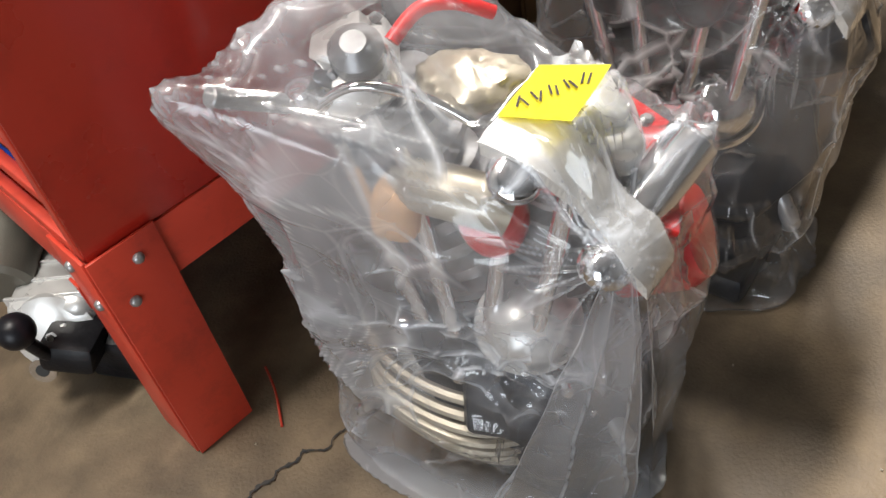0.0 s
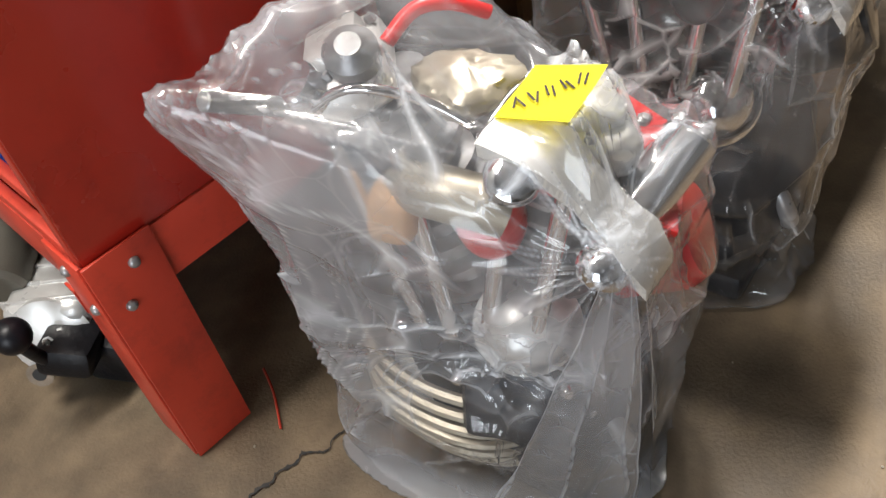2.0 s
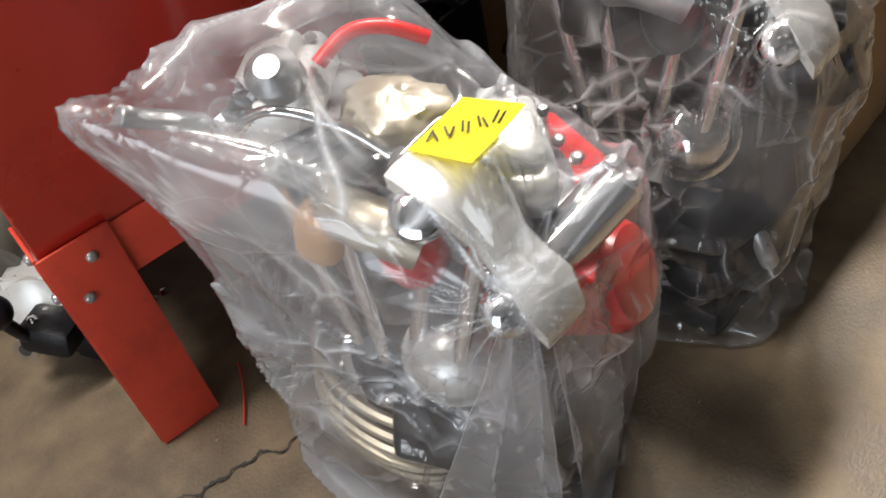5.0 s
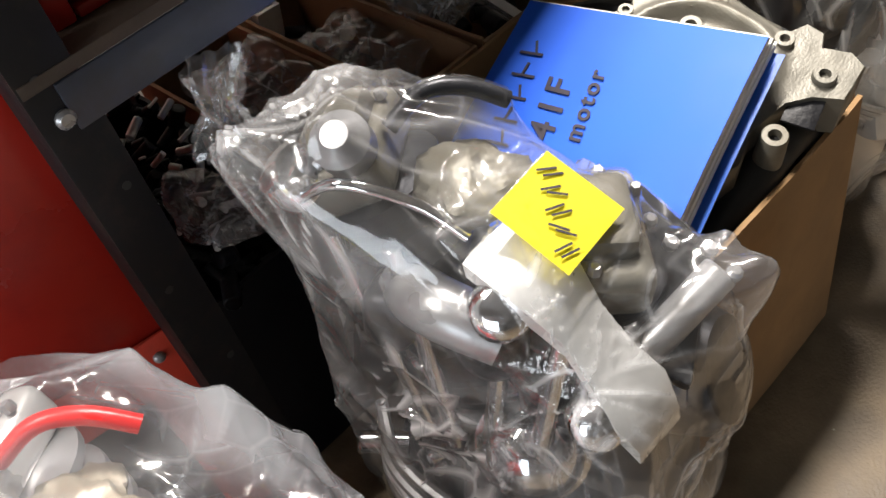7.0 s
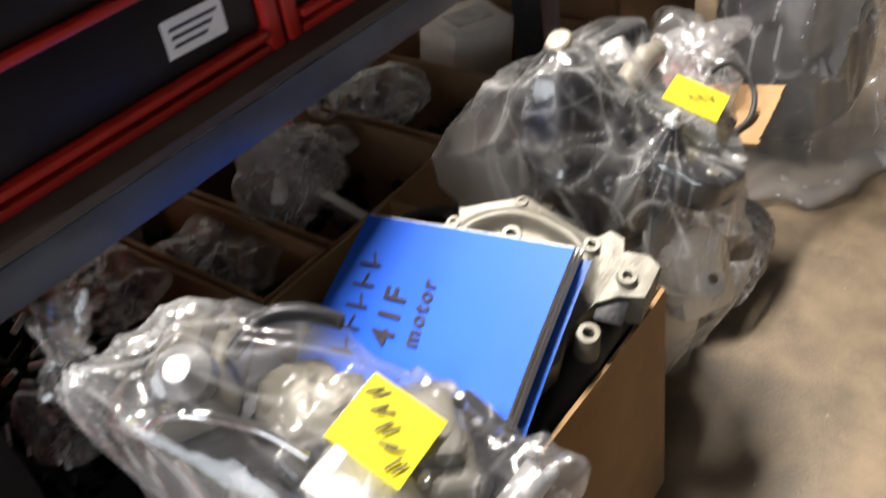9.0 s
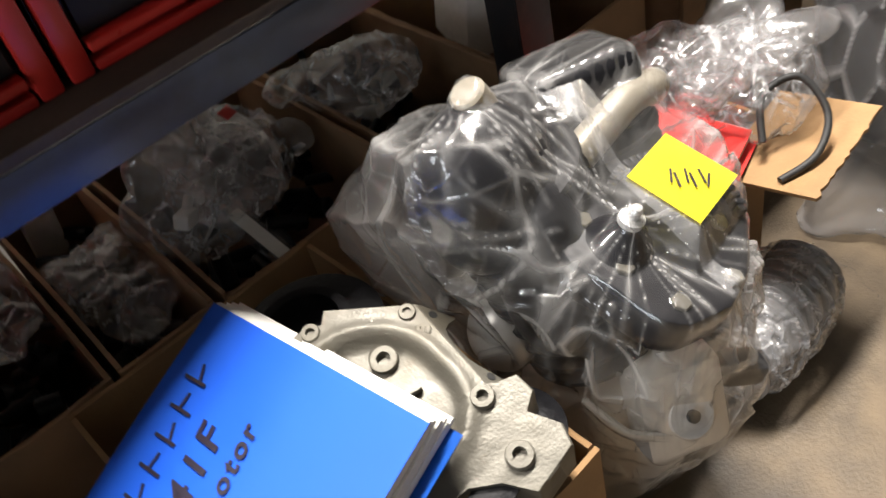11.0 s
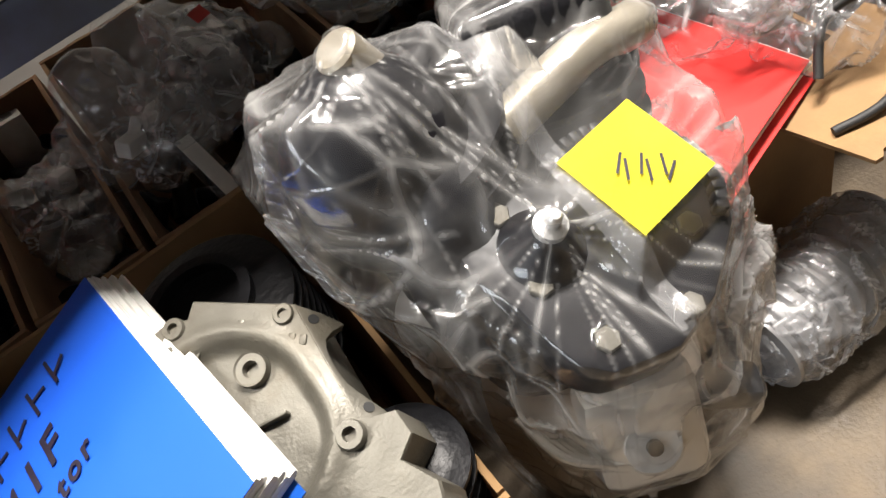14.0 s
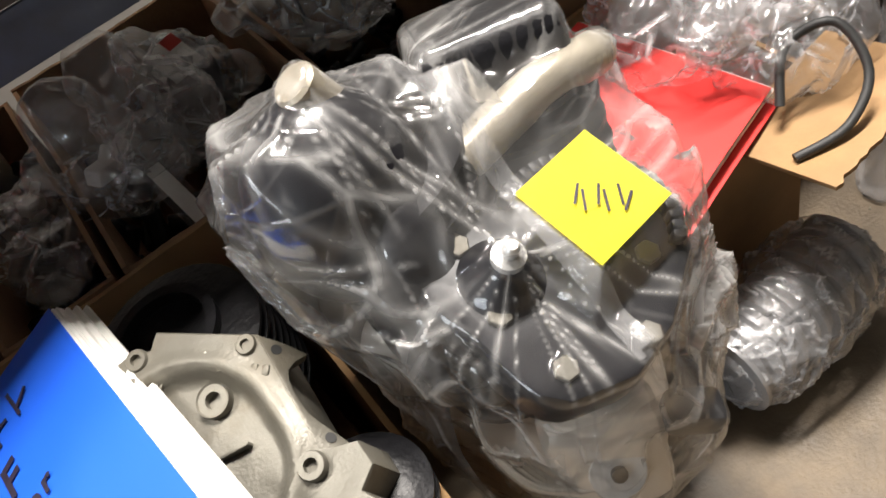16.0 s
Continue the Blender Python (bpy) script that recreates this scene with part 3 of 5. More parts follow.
    # nose bracket with its capped shaft
    path = [(0.035, 0.592, 0.9), (0.0, 0.590, 1.0), (-0.03, 0.578, 0.95), (-0.055, 0.552, 0.72), (-0.08, 0.520, 0.8), (-0.105, 0.495, 1.0), (-0.122, 0.465, 0.8)]
    add("nose_bracket", ribbon(B(), path, -0.074, -0.008, 0.016), ALU_BRIGHT, "brushed aluminium bracket")
    cap = [(0.024, 0), (0.024, 0.018), (0.019, 0.026), (0.010, 0.029)]
    add("shaft_cap", lathe(B(), cap, along((-0.066, -0.078, 0.478), (-0.085, -0.105, 0.495))), CHROME, "chrome shaft cap")
    add("round_boss", lathe(B(), cap, along((-0.065, 0.005, 0.555), (-0.085, -0.012, 0.578)) @ Matrix.Diagonal((1.1, 1.1, 1, 1))), CHROME, "chrome round boss")
    add("exhaust_stub", rod(B(), (0.085, -0.095, 0.520), (-0.015, -0.07, 0.470), 0.027 if bright else 0.016, 24), CHROME if bright else STEEL, "polished exhaust stub")
    add("flange_plate", slab(B(), [(-0.09, -0.06), (0.05, -0.07), (0.10, 0.0), (0.06, 0.07), (-0.06, 0.07)], 0.012, pose(0.05, -0.03, 0.505, 22, -8, 30), 0.004), RED_PART if red else IRON, "red gasket flange" if red else "")
    for k in range(5):
        add("flange_bolt", lathe(B(), [(0.007, 0), (0.007, 0.006), (0.004, 0.009)], pose(0.085 + 0.012 * (k % 2), -0.105 + 0.03 * k, 0.52, 20, 0, 0), 8), STEEL)
    add("front_housing", lathe(B(), [(0.05, 0), (0.062, 0.01), (0.062, 0.08), (0.05, 0.10), (0.02, 0.105)], along((0.05, -0.02, 0.36), (0.085, -0.12, 0.40)), 28), RED_PART if red else IRON, "red front housing" if red else "dark front housing")
    add("rear_cover", blob(B(), (-0.055, 0.045, 0.475), (0.035, 0.035, 0.05), 0.08, 20, (20, 12)), RED_PART if red else BLACK_OILY)
    add("top_fitting", blob(B(), (0.0, 0.09, 0.595), (0.045, 0.05, 0.022), 0.35, 34, (40, 24), 3), CREAM if red else ALU)
    add("top_hose", tube(B(), [(-0.015, 0.165, 0.632), (0.02, 0.155, 0.650), (0.05, 0.135, 0.644), (0.075, 0.11, 0.622)], 0.008, 14), RED_PART if red else IRON, "red rubber hose" if red else "dark hose")
    add("top_valve", lathe(B(), [(0.022, 0), (0.026, 0.006), (0.026, 0.03), (0.012, 0.045)], pose(-0.055, 0.17, 0.635, 20, -25, 0), 20), STEEL)
    add("side_lever", tube(B(), [(0.0, -0.06, 0.11), (-0.05, -0.09, 0.15), (-0.045, -0.06, 0.21), (0.0, -0.03, 0.23)], 0.012, 12), STEEL, "curved steel lever")
    add("oil_filter", lathe(B(), [(0.035, 0), (0.048, 0.006), (0.048, 0.05), (0.03, 0.06)], along((-0.05, 0.0, 0.12), (-0.12, -0.04, 0.14)), 26), IRON)
    add("oil_stub", rod(B(), (-0.10, 0.19, 0.20), (-0.14, 0.23, 0.215), 0.014), CHROME)
    rng = random.Random(int(at[0] * 100))
    for k in range(22):
        a = rng.uniform(0, 6.28)
        c = Vector((0.115 * math.cos(a), 0.07 + 0.15 * math.sin(a), rng.uniform(0.10, 0.28)))
        d = Vector((math.cos(a), math.sin(a), 0.2))
        add("case_bolt", lathe(B(), [(0.008, -0.01), (0.008, 0.008), (0.005, 0.012)], along(c, c + d), 8), CHROME)
    return e


def solids(things):
    """All corners and faces of the things, in world space."""
    bpy.context.view_layer.update()
    vs, fs = [], []
    for t in things:
        for o in (t, *t.children_recursive):
            if o.type == "MESH":
                k = len(vs)
                vs += [o.matrix_world @ v.co for v in o.data.vertices]
                fs += [[k + i for i in p.vertices] for p in o.data.polygons]
    return vs, fs


def net(level):
    """The directions and triangles of an even net round a point."""
    bm = B()
    bmesh.ops.create_icosphere(bm, subdivisions=level, radius=1)
    d = np.array([v.co.normalized() for v in bm.verts])
    t = np.array([[v.index for v in f.verts] for f in bm.faces])
    bm.free()
    return d, t


def net_edges(t):
    return np.unique(np.sort(np.concatenate((t[:, :2], t[:, 1:], t[:, ::2])), axis=1), axis=0)


def settle(P, base, rest, E, steps, pull, hold, shell=None, centre=(0, 0, 0), floor=-1.0, smooth=0.36):
    """Lets a net of film buckle: its edges keep their rest lengths, it bends stiffly, is held loosely to its cut and stays outside the shell."""
    i, j, n = E[:, 0], E[:, 1], len(P)
    ends = np.concatenate((i, j))
    valence = np.bincount(ends, minlength=n)[:, None]
    c = np.array(centre)

    def gather(v):
        return np.stack([np.bincount(ends, v[:, k], n) for k in range(3)], 1) / valence

    for _ in range(steps):
        P = P + hold * (base - P)
        P[:, 2] -= pull
        for _ in range(3):
            d = P[j] - P[i]
            length = np.linalg.norm(d, axis=1)
            f = (0.5 * (1 - rest / np.maximum(length, 1e-6)))[:, None] * d
            P = P + 1.7 * gather(np.concatenate((f, -f)))
        for k in (smooth, -smooth * 1.02):
            d = P[j] - P[i]
            P = P + k * gather(np.concatenate((d, -d)))
        if shell is not None:
            v = P - c
            r = np.linalg.norm(v, axis=1)
            P = c + v * (np.maximum(r, shell(v / r[:, None])) / r)[:, None]
        P[:, 2] = np.maximum(P[:, 2], floor)
    return P


def finer(P, base, T):
    """The same net with every edge halved."""
    E = net_edges(T)
    n = len(P)
    index = {(int(a), int(b)): n + k for k, (a, b) in enumerate(E)}
    mid = lambda a, b: index[(a, b) if a < b else (b, a)]
    out = []
    for a, b, c in T.tolist():
        ab, bc, ca = mid(a, b), mid(b, c), mid(c, a)
        out += [(a, ab, ca), (ab, b, bc), (ca, bc, c), (ab, bc, ca)]
    halve = lambda X: np.concatenate((X, (X[E[:, 0]] + X[E[:, 1]]) / 2))
    return halve(P), halve(base), np.array(out)


def ripple(base, size, freq, seed):
    """Smooth offsets that start the wrinkles."""
    off = Vector((seed, 2 * seed, 3 * seed))
    return size * np.array([noise.noise_vector(Vector(p) * freq + off) for p in base])


def fans(base, peaks, centre, size, seed):
    """Offsets that start long folds, which run out from the peaks that hold the film up."""
    out = np.zeros_like(base)
    c = Vector(centre)
    for pk, reach in peaks:
        pk = Vector(pk)
        q = (pk - c).to_track_quat("Z", "Y").to_matrix().transposed()
        for k, p in enumerate(base):
            p = Vector(p)
            l = q @ (p - pk)
            s = l.length
            if s < 3 * reach:
                a = math.atan2(l.y, l.x)
                f = noise.noise(Vector((math.cos(a) * 3.2, math.sin(a) * 3.2, seed + s * 2.5)))
                out[k] += np.array((p - c).normalized()) * (size * f * math.exp(-s / reach) * min(1.0, s / 0.04))
    return out


def film_mesh(name, P, T, inner, material, label, group, parent=None, marks=None, reach=0.055):
    """Links a settled net, with white painted along its creases for glint, and how far it hangs off what it covers."""
    E = net_edges(T)
    n = len(P)
    ends = np.concatenate((E[:, 0], E[:, 1]))
    d = P[E[:, 1]] - P[E[:, 0]]
    val = np.bincount(ends, minlength=n)[:, None]
    lap = np.stack([np.bincount(ends, np.concatenate((d, -d))[:, k], n) for k in range(3)], 1) / val
    size = np.bincount(ends, np.tile(np.linalg.norm(d, axis=1), 2), n) / val[:, 0]
    # sharply bent spots take the painted white that reads as glint
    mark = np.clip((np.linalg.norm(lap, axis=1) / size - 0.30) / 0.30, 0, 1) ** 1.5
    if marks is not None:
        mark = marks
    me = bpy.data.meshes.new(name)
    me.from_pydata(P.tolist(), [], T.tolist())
    me.attributes.new("crease_glint", "FLOAT", "POINT").data.foreach_set("value", mark)
    if inner is not None:
        far = np.array([inner.find_nearest(Vector(p))[3] for p in P])
        far = np.clip((far - 0.006) / reach, 0, 1)
        me.attributes.new("slack", "FLOAT", "POINT").data.foreach_set("value", far * far * (3 - 2 * far))
    me.materials.append(material)
    for p in me.polygons:
        p.use_smooth = True
    ob = new(name, me)
    ob.parent = parent
    return tagged(ob, label, "" if parent else "plastic bag", "" if parent else group)


def drape(name, label, things, extra, centre, material, slips=(), ease=1.035, fold=0.012, count=230, crisp=True, seed=0.0, level=6, fine=1, group="clear bags", floor=0.004, gap=0.003, neck=(), under=0.5, peaks=(), pull=0.0003, hold=0.006):
    """A loose bag over things: cut to their hull with some ease, then left to sag onto them."""
    vs, fs = solids(things)
    inner = BVHTree.FromPolygons(vs, fs)
    hulls = []
    for pts in (extra, list(extra) + list(neck)):
        hb = B()
        for v in vs[::3] + [Vector(p) for p in pts]:
            hb.verts.new(v)
        bmesh.ops.convex_hull(hb, input=hb.verts[:])
        bmesh.ops.delete(hb, geom=[g for g in hb.verts if not g.link_faces], context="VERTS")
        hulls.append(BVHTree.FromBMesh(hb))
        hb.free()
    c = Vector(centre)
    dirs, T = net(level)
    base = []
    for d in dirs:
        d = Vector(d)
        r0, r1 = [((h.ray_cast(c, d)[0] or c) - c).length for h in hulls]
        # the gathered neck stands off the body and leaves a hollow under it
        k = min(1.0, max(0.0, ((c + d * r1).z - under) / 0.07))
        base.append(c + d * (r0 + (r1 - r0) * k * k * (3 - 2 * k)))
    base = np.array(base)
    # how far out the covered things reach, direction by direction
    nu, nv = 320, 160
    far = np.zeros((nv + 1, nu))
    for b in range(nv + 1):
        for a in range(nu):
            th, ph = 2 * math.pi * a / nu, math.pi * b / nv
            d = Vector((math.sin(ph) * math.cos(th), math.sin(ph) * math.sin(th), math.cos(ph)))
            q = inner.ray_cast(c + d * 1.5, -d)[0]
            far[b, a] = (q - c).length + gap if q else 0.0

    def shell(u):
        a = np.arctan2(u[:, 1], u[:, 0]) / (2 * math.pi) * nu
        b = np.arccos(np.clip(u[:, 2], -1, 1)) / math.pi * nv
        a0, b0 = np.floor(a).astype(int), np.minimum(np.floor(b).astype(int), nv - 1)
        fa, fb = a - a0, b - b0
        a1 = (a0 + 1) % nu
        a0 = a0 % nu
        return (far[b0, a0] * (1 - fa) + far[b0, a1] * fa) * (1 - fb) + (far[b0 + 1, a0] * (1 - fa) + far[b0 + 1, a1] * fa) * fb

    P = base + ripple(base, 0.008, 8.0, seed) + fans(base, peaks, centre, 0.055, seed)
    for step in range(fine + 1):
        E = net_edges(T)
        rest = (ease + 0.012 * step) * np.linalg.norm(base[E[:, 0]] - base[E[:, 1]], axis=1)
        P = settle(P, base, rest, E, 90 if step == 0 else 25, pull, hold if step == 0 else 0.0, shell, centre, floor)
        if step < fine:
            P, base, T = finer(P, base, T)
            P = P + ripple(base, 0.0004, 40.0, seed)
    # sharp creases: slack panels drawn out from the peaks, which meet in ridges, and rays round each peak
    if crisp:
        P, base, T = finer(P, base, T)
    rng = random.Random(int(seed * 10))
    panels, dirs, tilts, bends, levels = KDTree(count), [], [], [], []
    tips = [Vector(p) for p, _ in peaks]
    for i in range(count):
        sp = Vector(base[rng.randrange(len(base))])
        panels.insert(sp, i)
        pk = min(tips + [Vector((sp.x, sp.y, 1.5))], key=lambda q: (q - sp).length)
        dirs.append((pk - sp + 0.08 * Vector((rng.uniform(-1, 1), rng.uniform(-1, 1), rng.uniform(-1, 1)))).normalized())
        tilts.append(Vector((rng.uniform(-1, 1), rng.uniform(-1, 1), rng.uniform(-1, 1))) * 0.085)
        bends.append(rng.uniform(1.6, 5))
        levels.append(rng.uniform(-0.003, 0.003))
    panels.balance()
    off = Vector((seed, seed * 0.7, seed * 1.3))
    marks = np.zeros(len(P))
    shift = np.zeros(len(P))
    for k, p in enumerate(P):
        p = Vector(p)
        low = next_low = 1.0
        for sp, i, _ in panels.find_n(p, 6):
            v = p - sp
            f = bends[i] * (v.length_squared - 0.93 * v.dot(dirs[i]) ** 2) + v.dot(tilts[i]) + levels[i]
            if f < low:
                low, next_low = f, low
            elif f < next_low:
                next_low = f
        # mark: white painted on ridges and rays in place of their glints
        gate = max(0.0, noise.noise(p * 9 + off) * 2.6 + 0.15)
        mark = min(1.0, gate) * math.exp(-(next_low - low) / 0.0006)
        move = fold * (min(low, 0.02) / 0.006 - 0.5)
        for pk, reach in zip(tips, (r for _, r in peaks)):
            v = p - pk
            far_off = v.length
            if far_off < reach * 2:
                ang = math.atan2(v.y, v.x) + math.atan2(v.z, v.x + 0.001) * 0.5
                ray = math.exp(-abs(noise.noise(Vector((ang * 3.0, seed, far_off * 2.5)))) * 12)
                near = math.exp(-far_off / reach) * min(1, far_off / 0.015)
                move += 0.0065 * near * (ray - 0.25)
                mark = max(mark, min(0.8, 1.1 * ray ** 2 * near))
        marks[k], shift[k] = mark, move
    v = P - np.array(centre)
    r = np.linalg.norm(v, axis=1)
    v = v / r[:, None]
    P = np.array(centre) + v * np.maximum(r + shift, shell(v))[:, None]
    P[:, 2] = np.maximum(P[:, 2], floor)
    for m in slips:
        inv = m.inverted()
        for k, p in enumerate(P):
            l = inv @ Vector(p)
            e = max(abs(l.x), abs(l.y))
            if e < 0.062 and abs(l.z) < 0.07:
                w = min(1.0, (0.062 - e) / 0.022)
                l.z = l.z * (1 - w) - 0.002 * w
                P[k] = m @ l
    return film_mesh(name, P, T, inner, material, label, group, None, marks)


def note_pose(a, b, c):
    """The pose of a square note from three of its corners."""
    a, b, c = Vector(a), Vector(b), Vector(c)
    x = (b - a).normalized()
    n = x.cross(b - c).normalized()
    if n.z < 0:
        n.negate()
    y = n.cross(x)
    m = Matrix((x, y, n)).transposed().to_4x4()
    m.translation = (a + c) / 2
    return m


def note(m, label, turn, count, length, ink, shift=(0, 0), seed=1):
    t = new("sticky_note")
    t.matrix_world = m
    tagged(t, label, "sticky note", "notes on the bags")
    bm = B()
    n = 10
    g = [[bm.verts.new((0.076 * (i / n - 0.5), 0.076 * (j / n - 0.5), 0.0015 + 0.004 * (j / n) ** 3 * (0.4 + 0.6 * i / n))) for i in range(n + 1)] for j in range(n + 1)]
    for j in range(n):
        for i in range(n):
            bm.faces.new((g[j][i], g[j][i + 1], g[j + 1][i + 1], g[j + 1][i]))
    r = bmesh.ops.solidify(bm, geom=bm.faces[:], thickness=0.0004)
    part("paper", bm, YELLOW, t)
    rng = random.Random(seed)
    for k in range(count):
        w = Matrix.Rotation(radians(turn), 4, "Z") @ Vector(((k + 0.5) / count * length - length / 2, 0, 0)) + Vector((*shift, 0.0042))
        bm = B()
        for s in range(2):
            box(bm, 0.0019, 0.017, 0.0006, Matrix.Translation(w) @ pose(0.0034 * (2 * s - 1), 0, 0, 0, 0, turn + rng.uniform(-25, 25)))
        part("writing", bm, ink, t)
    return t


N1 = note_pose((0.880, 0.303, 0.543), (0.882, 0.227, 0.559), (0.791, 0.228, 0.555))
N2 = note_pose((1.262, 0.263, 0.616), (1.268, 0.199, 0.582), (1.197, 0.195, 0.584))
N3 = note_pose((1.929, 0.299, 0.564), (1.940, 0.229, 0.536), (1.867, 0.213, 0.544))
note(N1, "yellow square sticky note with faint marker writing on a bag", 40, 5, 0.074, INK, seed=1)
note(N2, "bright yellow sticky note with marker writing on a bag", 137, 5, 0.085, INK, seed=2)
note(N3, "yellow sticky note with pen writing, one corner glaring", 45, 3, 0.046, INK, shift=(0.006, 0.002), seed=3)

engine_a = v_twin("motorcycle_engine", "bright V-twin engine with red parts inside a clear bag", (0.836, 0.267), 0.905, True, True)
engine_b = v_twin("motorcycle_engine", "dark V-twin engine with aluminium rocker boxes inside a clear bag", (1.229, 0.232), 0.985, False, False)

bag_a = drape("bag_over_engine", "clear wrinkled polythene bag over the bright engine with red parts", [engine_a],
      [(0.668, 0.475, 0.52), (0.650, 0.485, 0.30), (0.700, 0.520, 0.0), (0.690, 0.345, 0.0), (0.775, 0.190, 0.0), (0.830, 0.180, 0.0), (0.925, 0.205, 0.02),
       (0.975, 0.185, 0.27), (0.985, 0.165, 0.38), (0.975, 0.190, 0.465), (0.843, 0.45, 0.662), (0.74, 0.48, 0.665), (0.926, 0.45, 0.614), (0.99, 0.40, 0.535), (1.015, 0.36, 0.465), (0.95, 0.42, 0.0)],
      (0.81, 0.30, 0.30), FILM_MILKY, [N1], seed=3.1,
      neck=((0.612, 0.510, 0.664), (0.632, 0.508, 0.570), (0.70, 0.50, 0.665)), under=0.535, peaks=(((0.763, 0.165, 0.447), 0.12), ((0.64, 0.50, 0.62), 0.16), ((0.69, 0.46, 0.28), 0.10)))


def hem(bag, top, low, out, material, waves, seed):
    """A slack fold of film that hangs off a bag, from a short top edge to a wide foot."""
    bm = B()
    nu, nv = 48, 60
    layer = bm.verts.layers.float.new("slack")
    white = bm.verts.layers.float.new("crease_glint")
    t0, t1, l0, l1 = (Vector(p) for p in (*top, *low))
    o = Vector(out)
    g = []
    for j in range(nv + 1):
        row = []
        for i in range(nu + 1):
            u, v = i / nu, j / nv
            p = t0.lerp(t1, u).lerp(l0.lerp(l1, u), v ** 1.1)
            ridge = abs(math.sin(u * waves * math.pi + 0.8 * noise.noise(Vector((v * 3, seed, 0)))))
            p += o * (0.006 + 0.022 * math.sin(math.pi * v) * (0.4 + 0.6 * u) + 0.012 * v * (1 - ridge)) + 0.004 * noise.noise_vector(Vector((u * 3, v * 6, seed)))
            p.z = max(p.z, 0.003)
            q = bm.verts.new(p)
            q[layer] = 0.75 + 0.25 * noise.noise(Vector((u * 4, v * 4, seed)))
            # fold ridges and both edges whitened, a glint put into the colour
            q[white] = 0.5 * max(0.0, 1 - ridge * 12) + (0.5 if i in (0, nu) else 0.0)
            row.append(q)
        g.append(row)
    for a, b in zip(g, g[1:]):
        for i in range(nu):
            bm.faces.new((a[i], a[i + 1], b[i + 1], b[i]))
    return part("loose_hem", bm, material, bag, "slack milky fold of film")


hem(bag_a, ((0.745, 0.180, 0.435), (0.768, 0.160, 0.440)), ((0.672, 0.330, 0.0), (0.782, 0.178, 0.0)), (-0.55, -0.8, 0.1), FILM_MILKY, 2.3, 2.0)
hem(bag_a, ((0.775, 0.158, 0.430), (0.90, 0.168, 0.40)), ((0.800, 0.172, 0.0), (0.935, 0.195, 0.06)), (0.0, -0.9, 0.0), FILM_MILKY, 1.6, 4.0)
bag_b = drape("bag_over_engine", "clear crumpled polythene bag over the dark engine", [engine_b],
      [(1.115, 0.40, 0.58), (1.085, 0.39, 0.40), (1.09, 0.39, 0.01), (1.17, 0.16, 0.0), (1.33, 0.16, 0.01), (1.39, 0.165, 0.26), (1.40, 0.165, 0.385),
       (1.400, 0.22, 0.455), (1.375, 0.30, 0.525), (1.305, 0.38, 0.625), (1.26, 0.42, 0.68), (1.215, 0.45, 0.702), (1.33, 0.38, 0.0)],
      (1.21, 0.28, 0.33), FILM, [N2], seed=8.4,
      neck=((1.088, 0.458, 0.690), (1.085, 0.445, 0.645), (1.15, 0.46, 0.708)), under=0.585, peaks=(((1.146, 0.155, 0.525), 0.10), ((1.10, 0.455, 0.69), 0.16), ((1.39, 0.17, 0.38), 0.08)))
# gathered neck of that bag, flaring above its twist
bm = B()
rows = []
for k in range(15):
    t = k / 14
    r = 0.026 * (1 - t * 1.3) if t < 0.4 else 0.0125 + 0.016 * (t - 0.4) ** 0.8
    c = Vector((1.098, 0.452, 0.672)) + Vector((0.020, 0.004, 0.060)) * t
    rows.append([bm.verts.new(c + Vector((math.cos(a), math.sin(a), 0.15 * math.cos(a * 3))) * r * (1 + 0.16 * math.sin(a * 9 + 3 * t) + 0.2 * noise.noise(Vector((a * 2, t * 4, 0))))) for a in (2 * math.pi * i / 48 for i in range(48))])
for a, b in zip(rows, rows[1:]):
    for i in range(48):
        bm.faces.new((a[i], a[(i + 1) % 48], b[(i + 1) % 48], b[i]))
part("gathered_neck", bm, FILM_MILKY, bag_b)


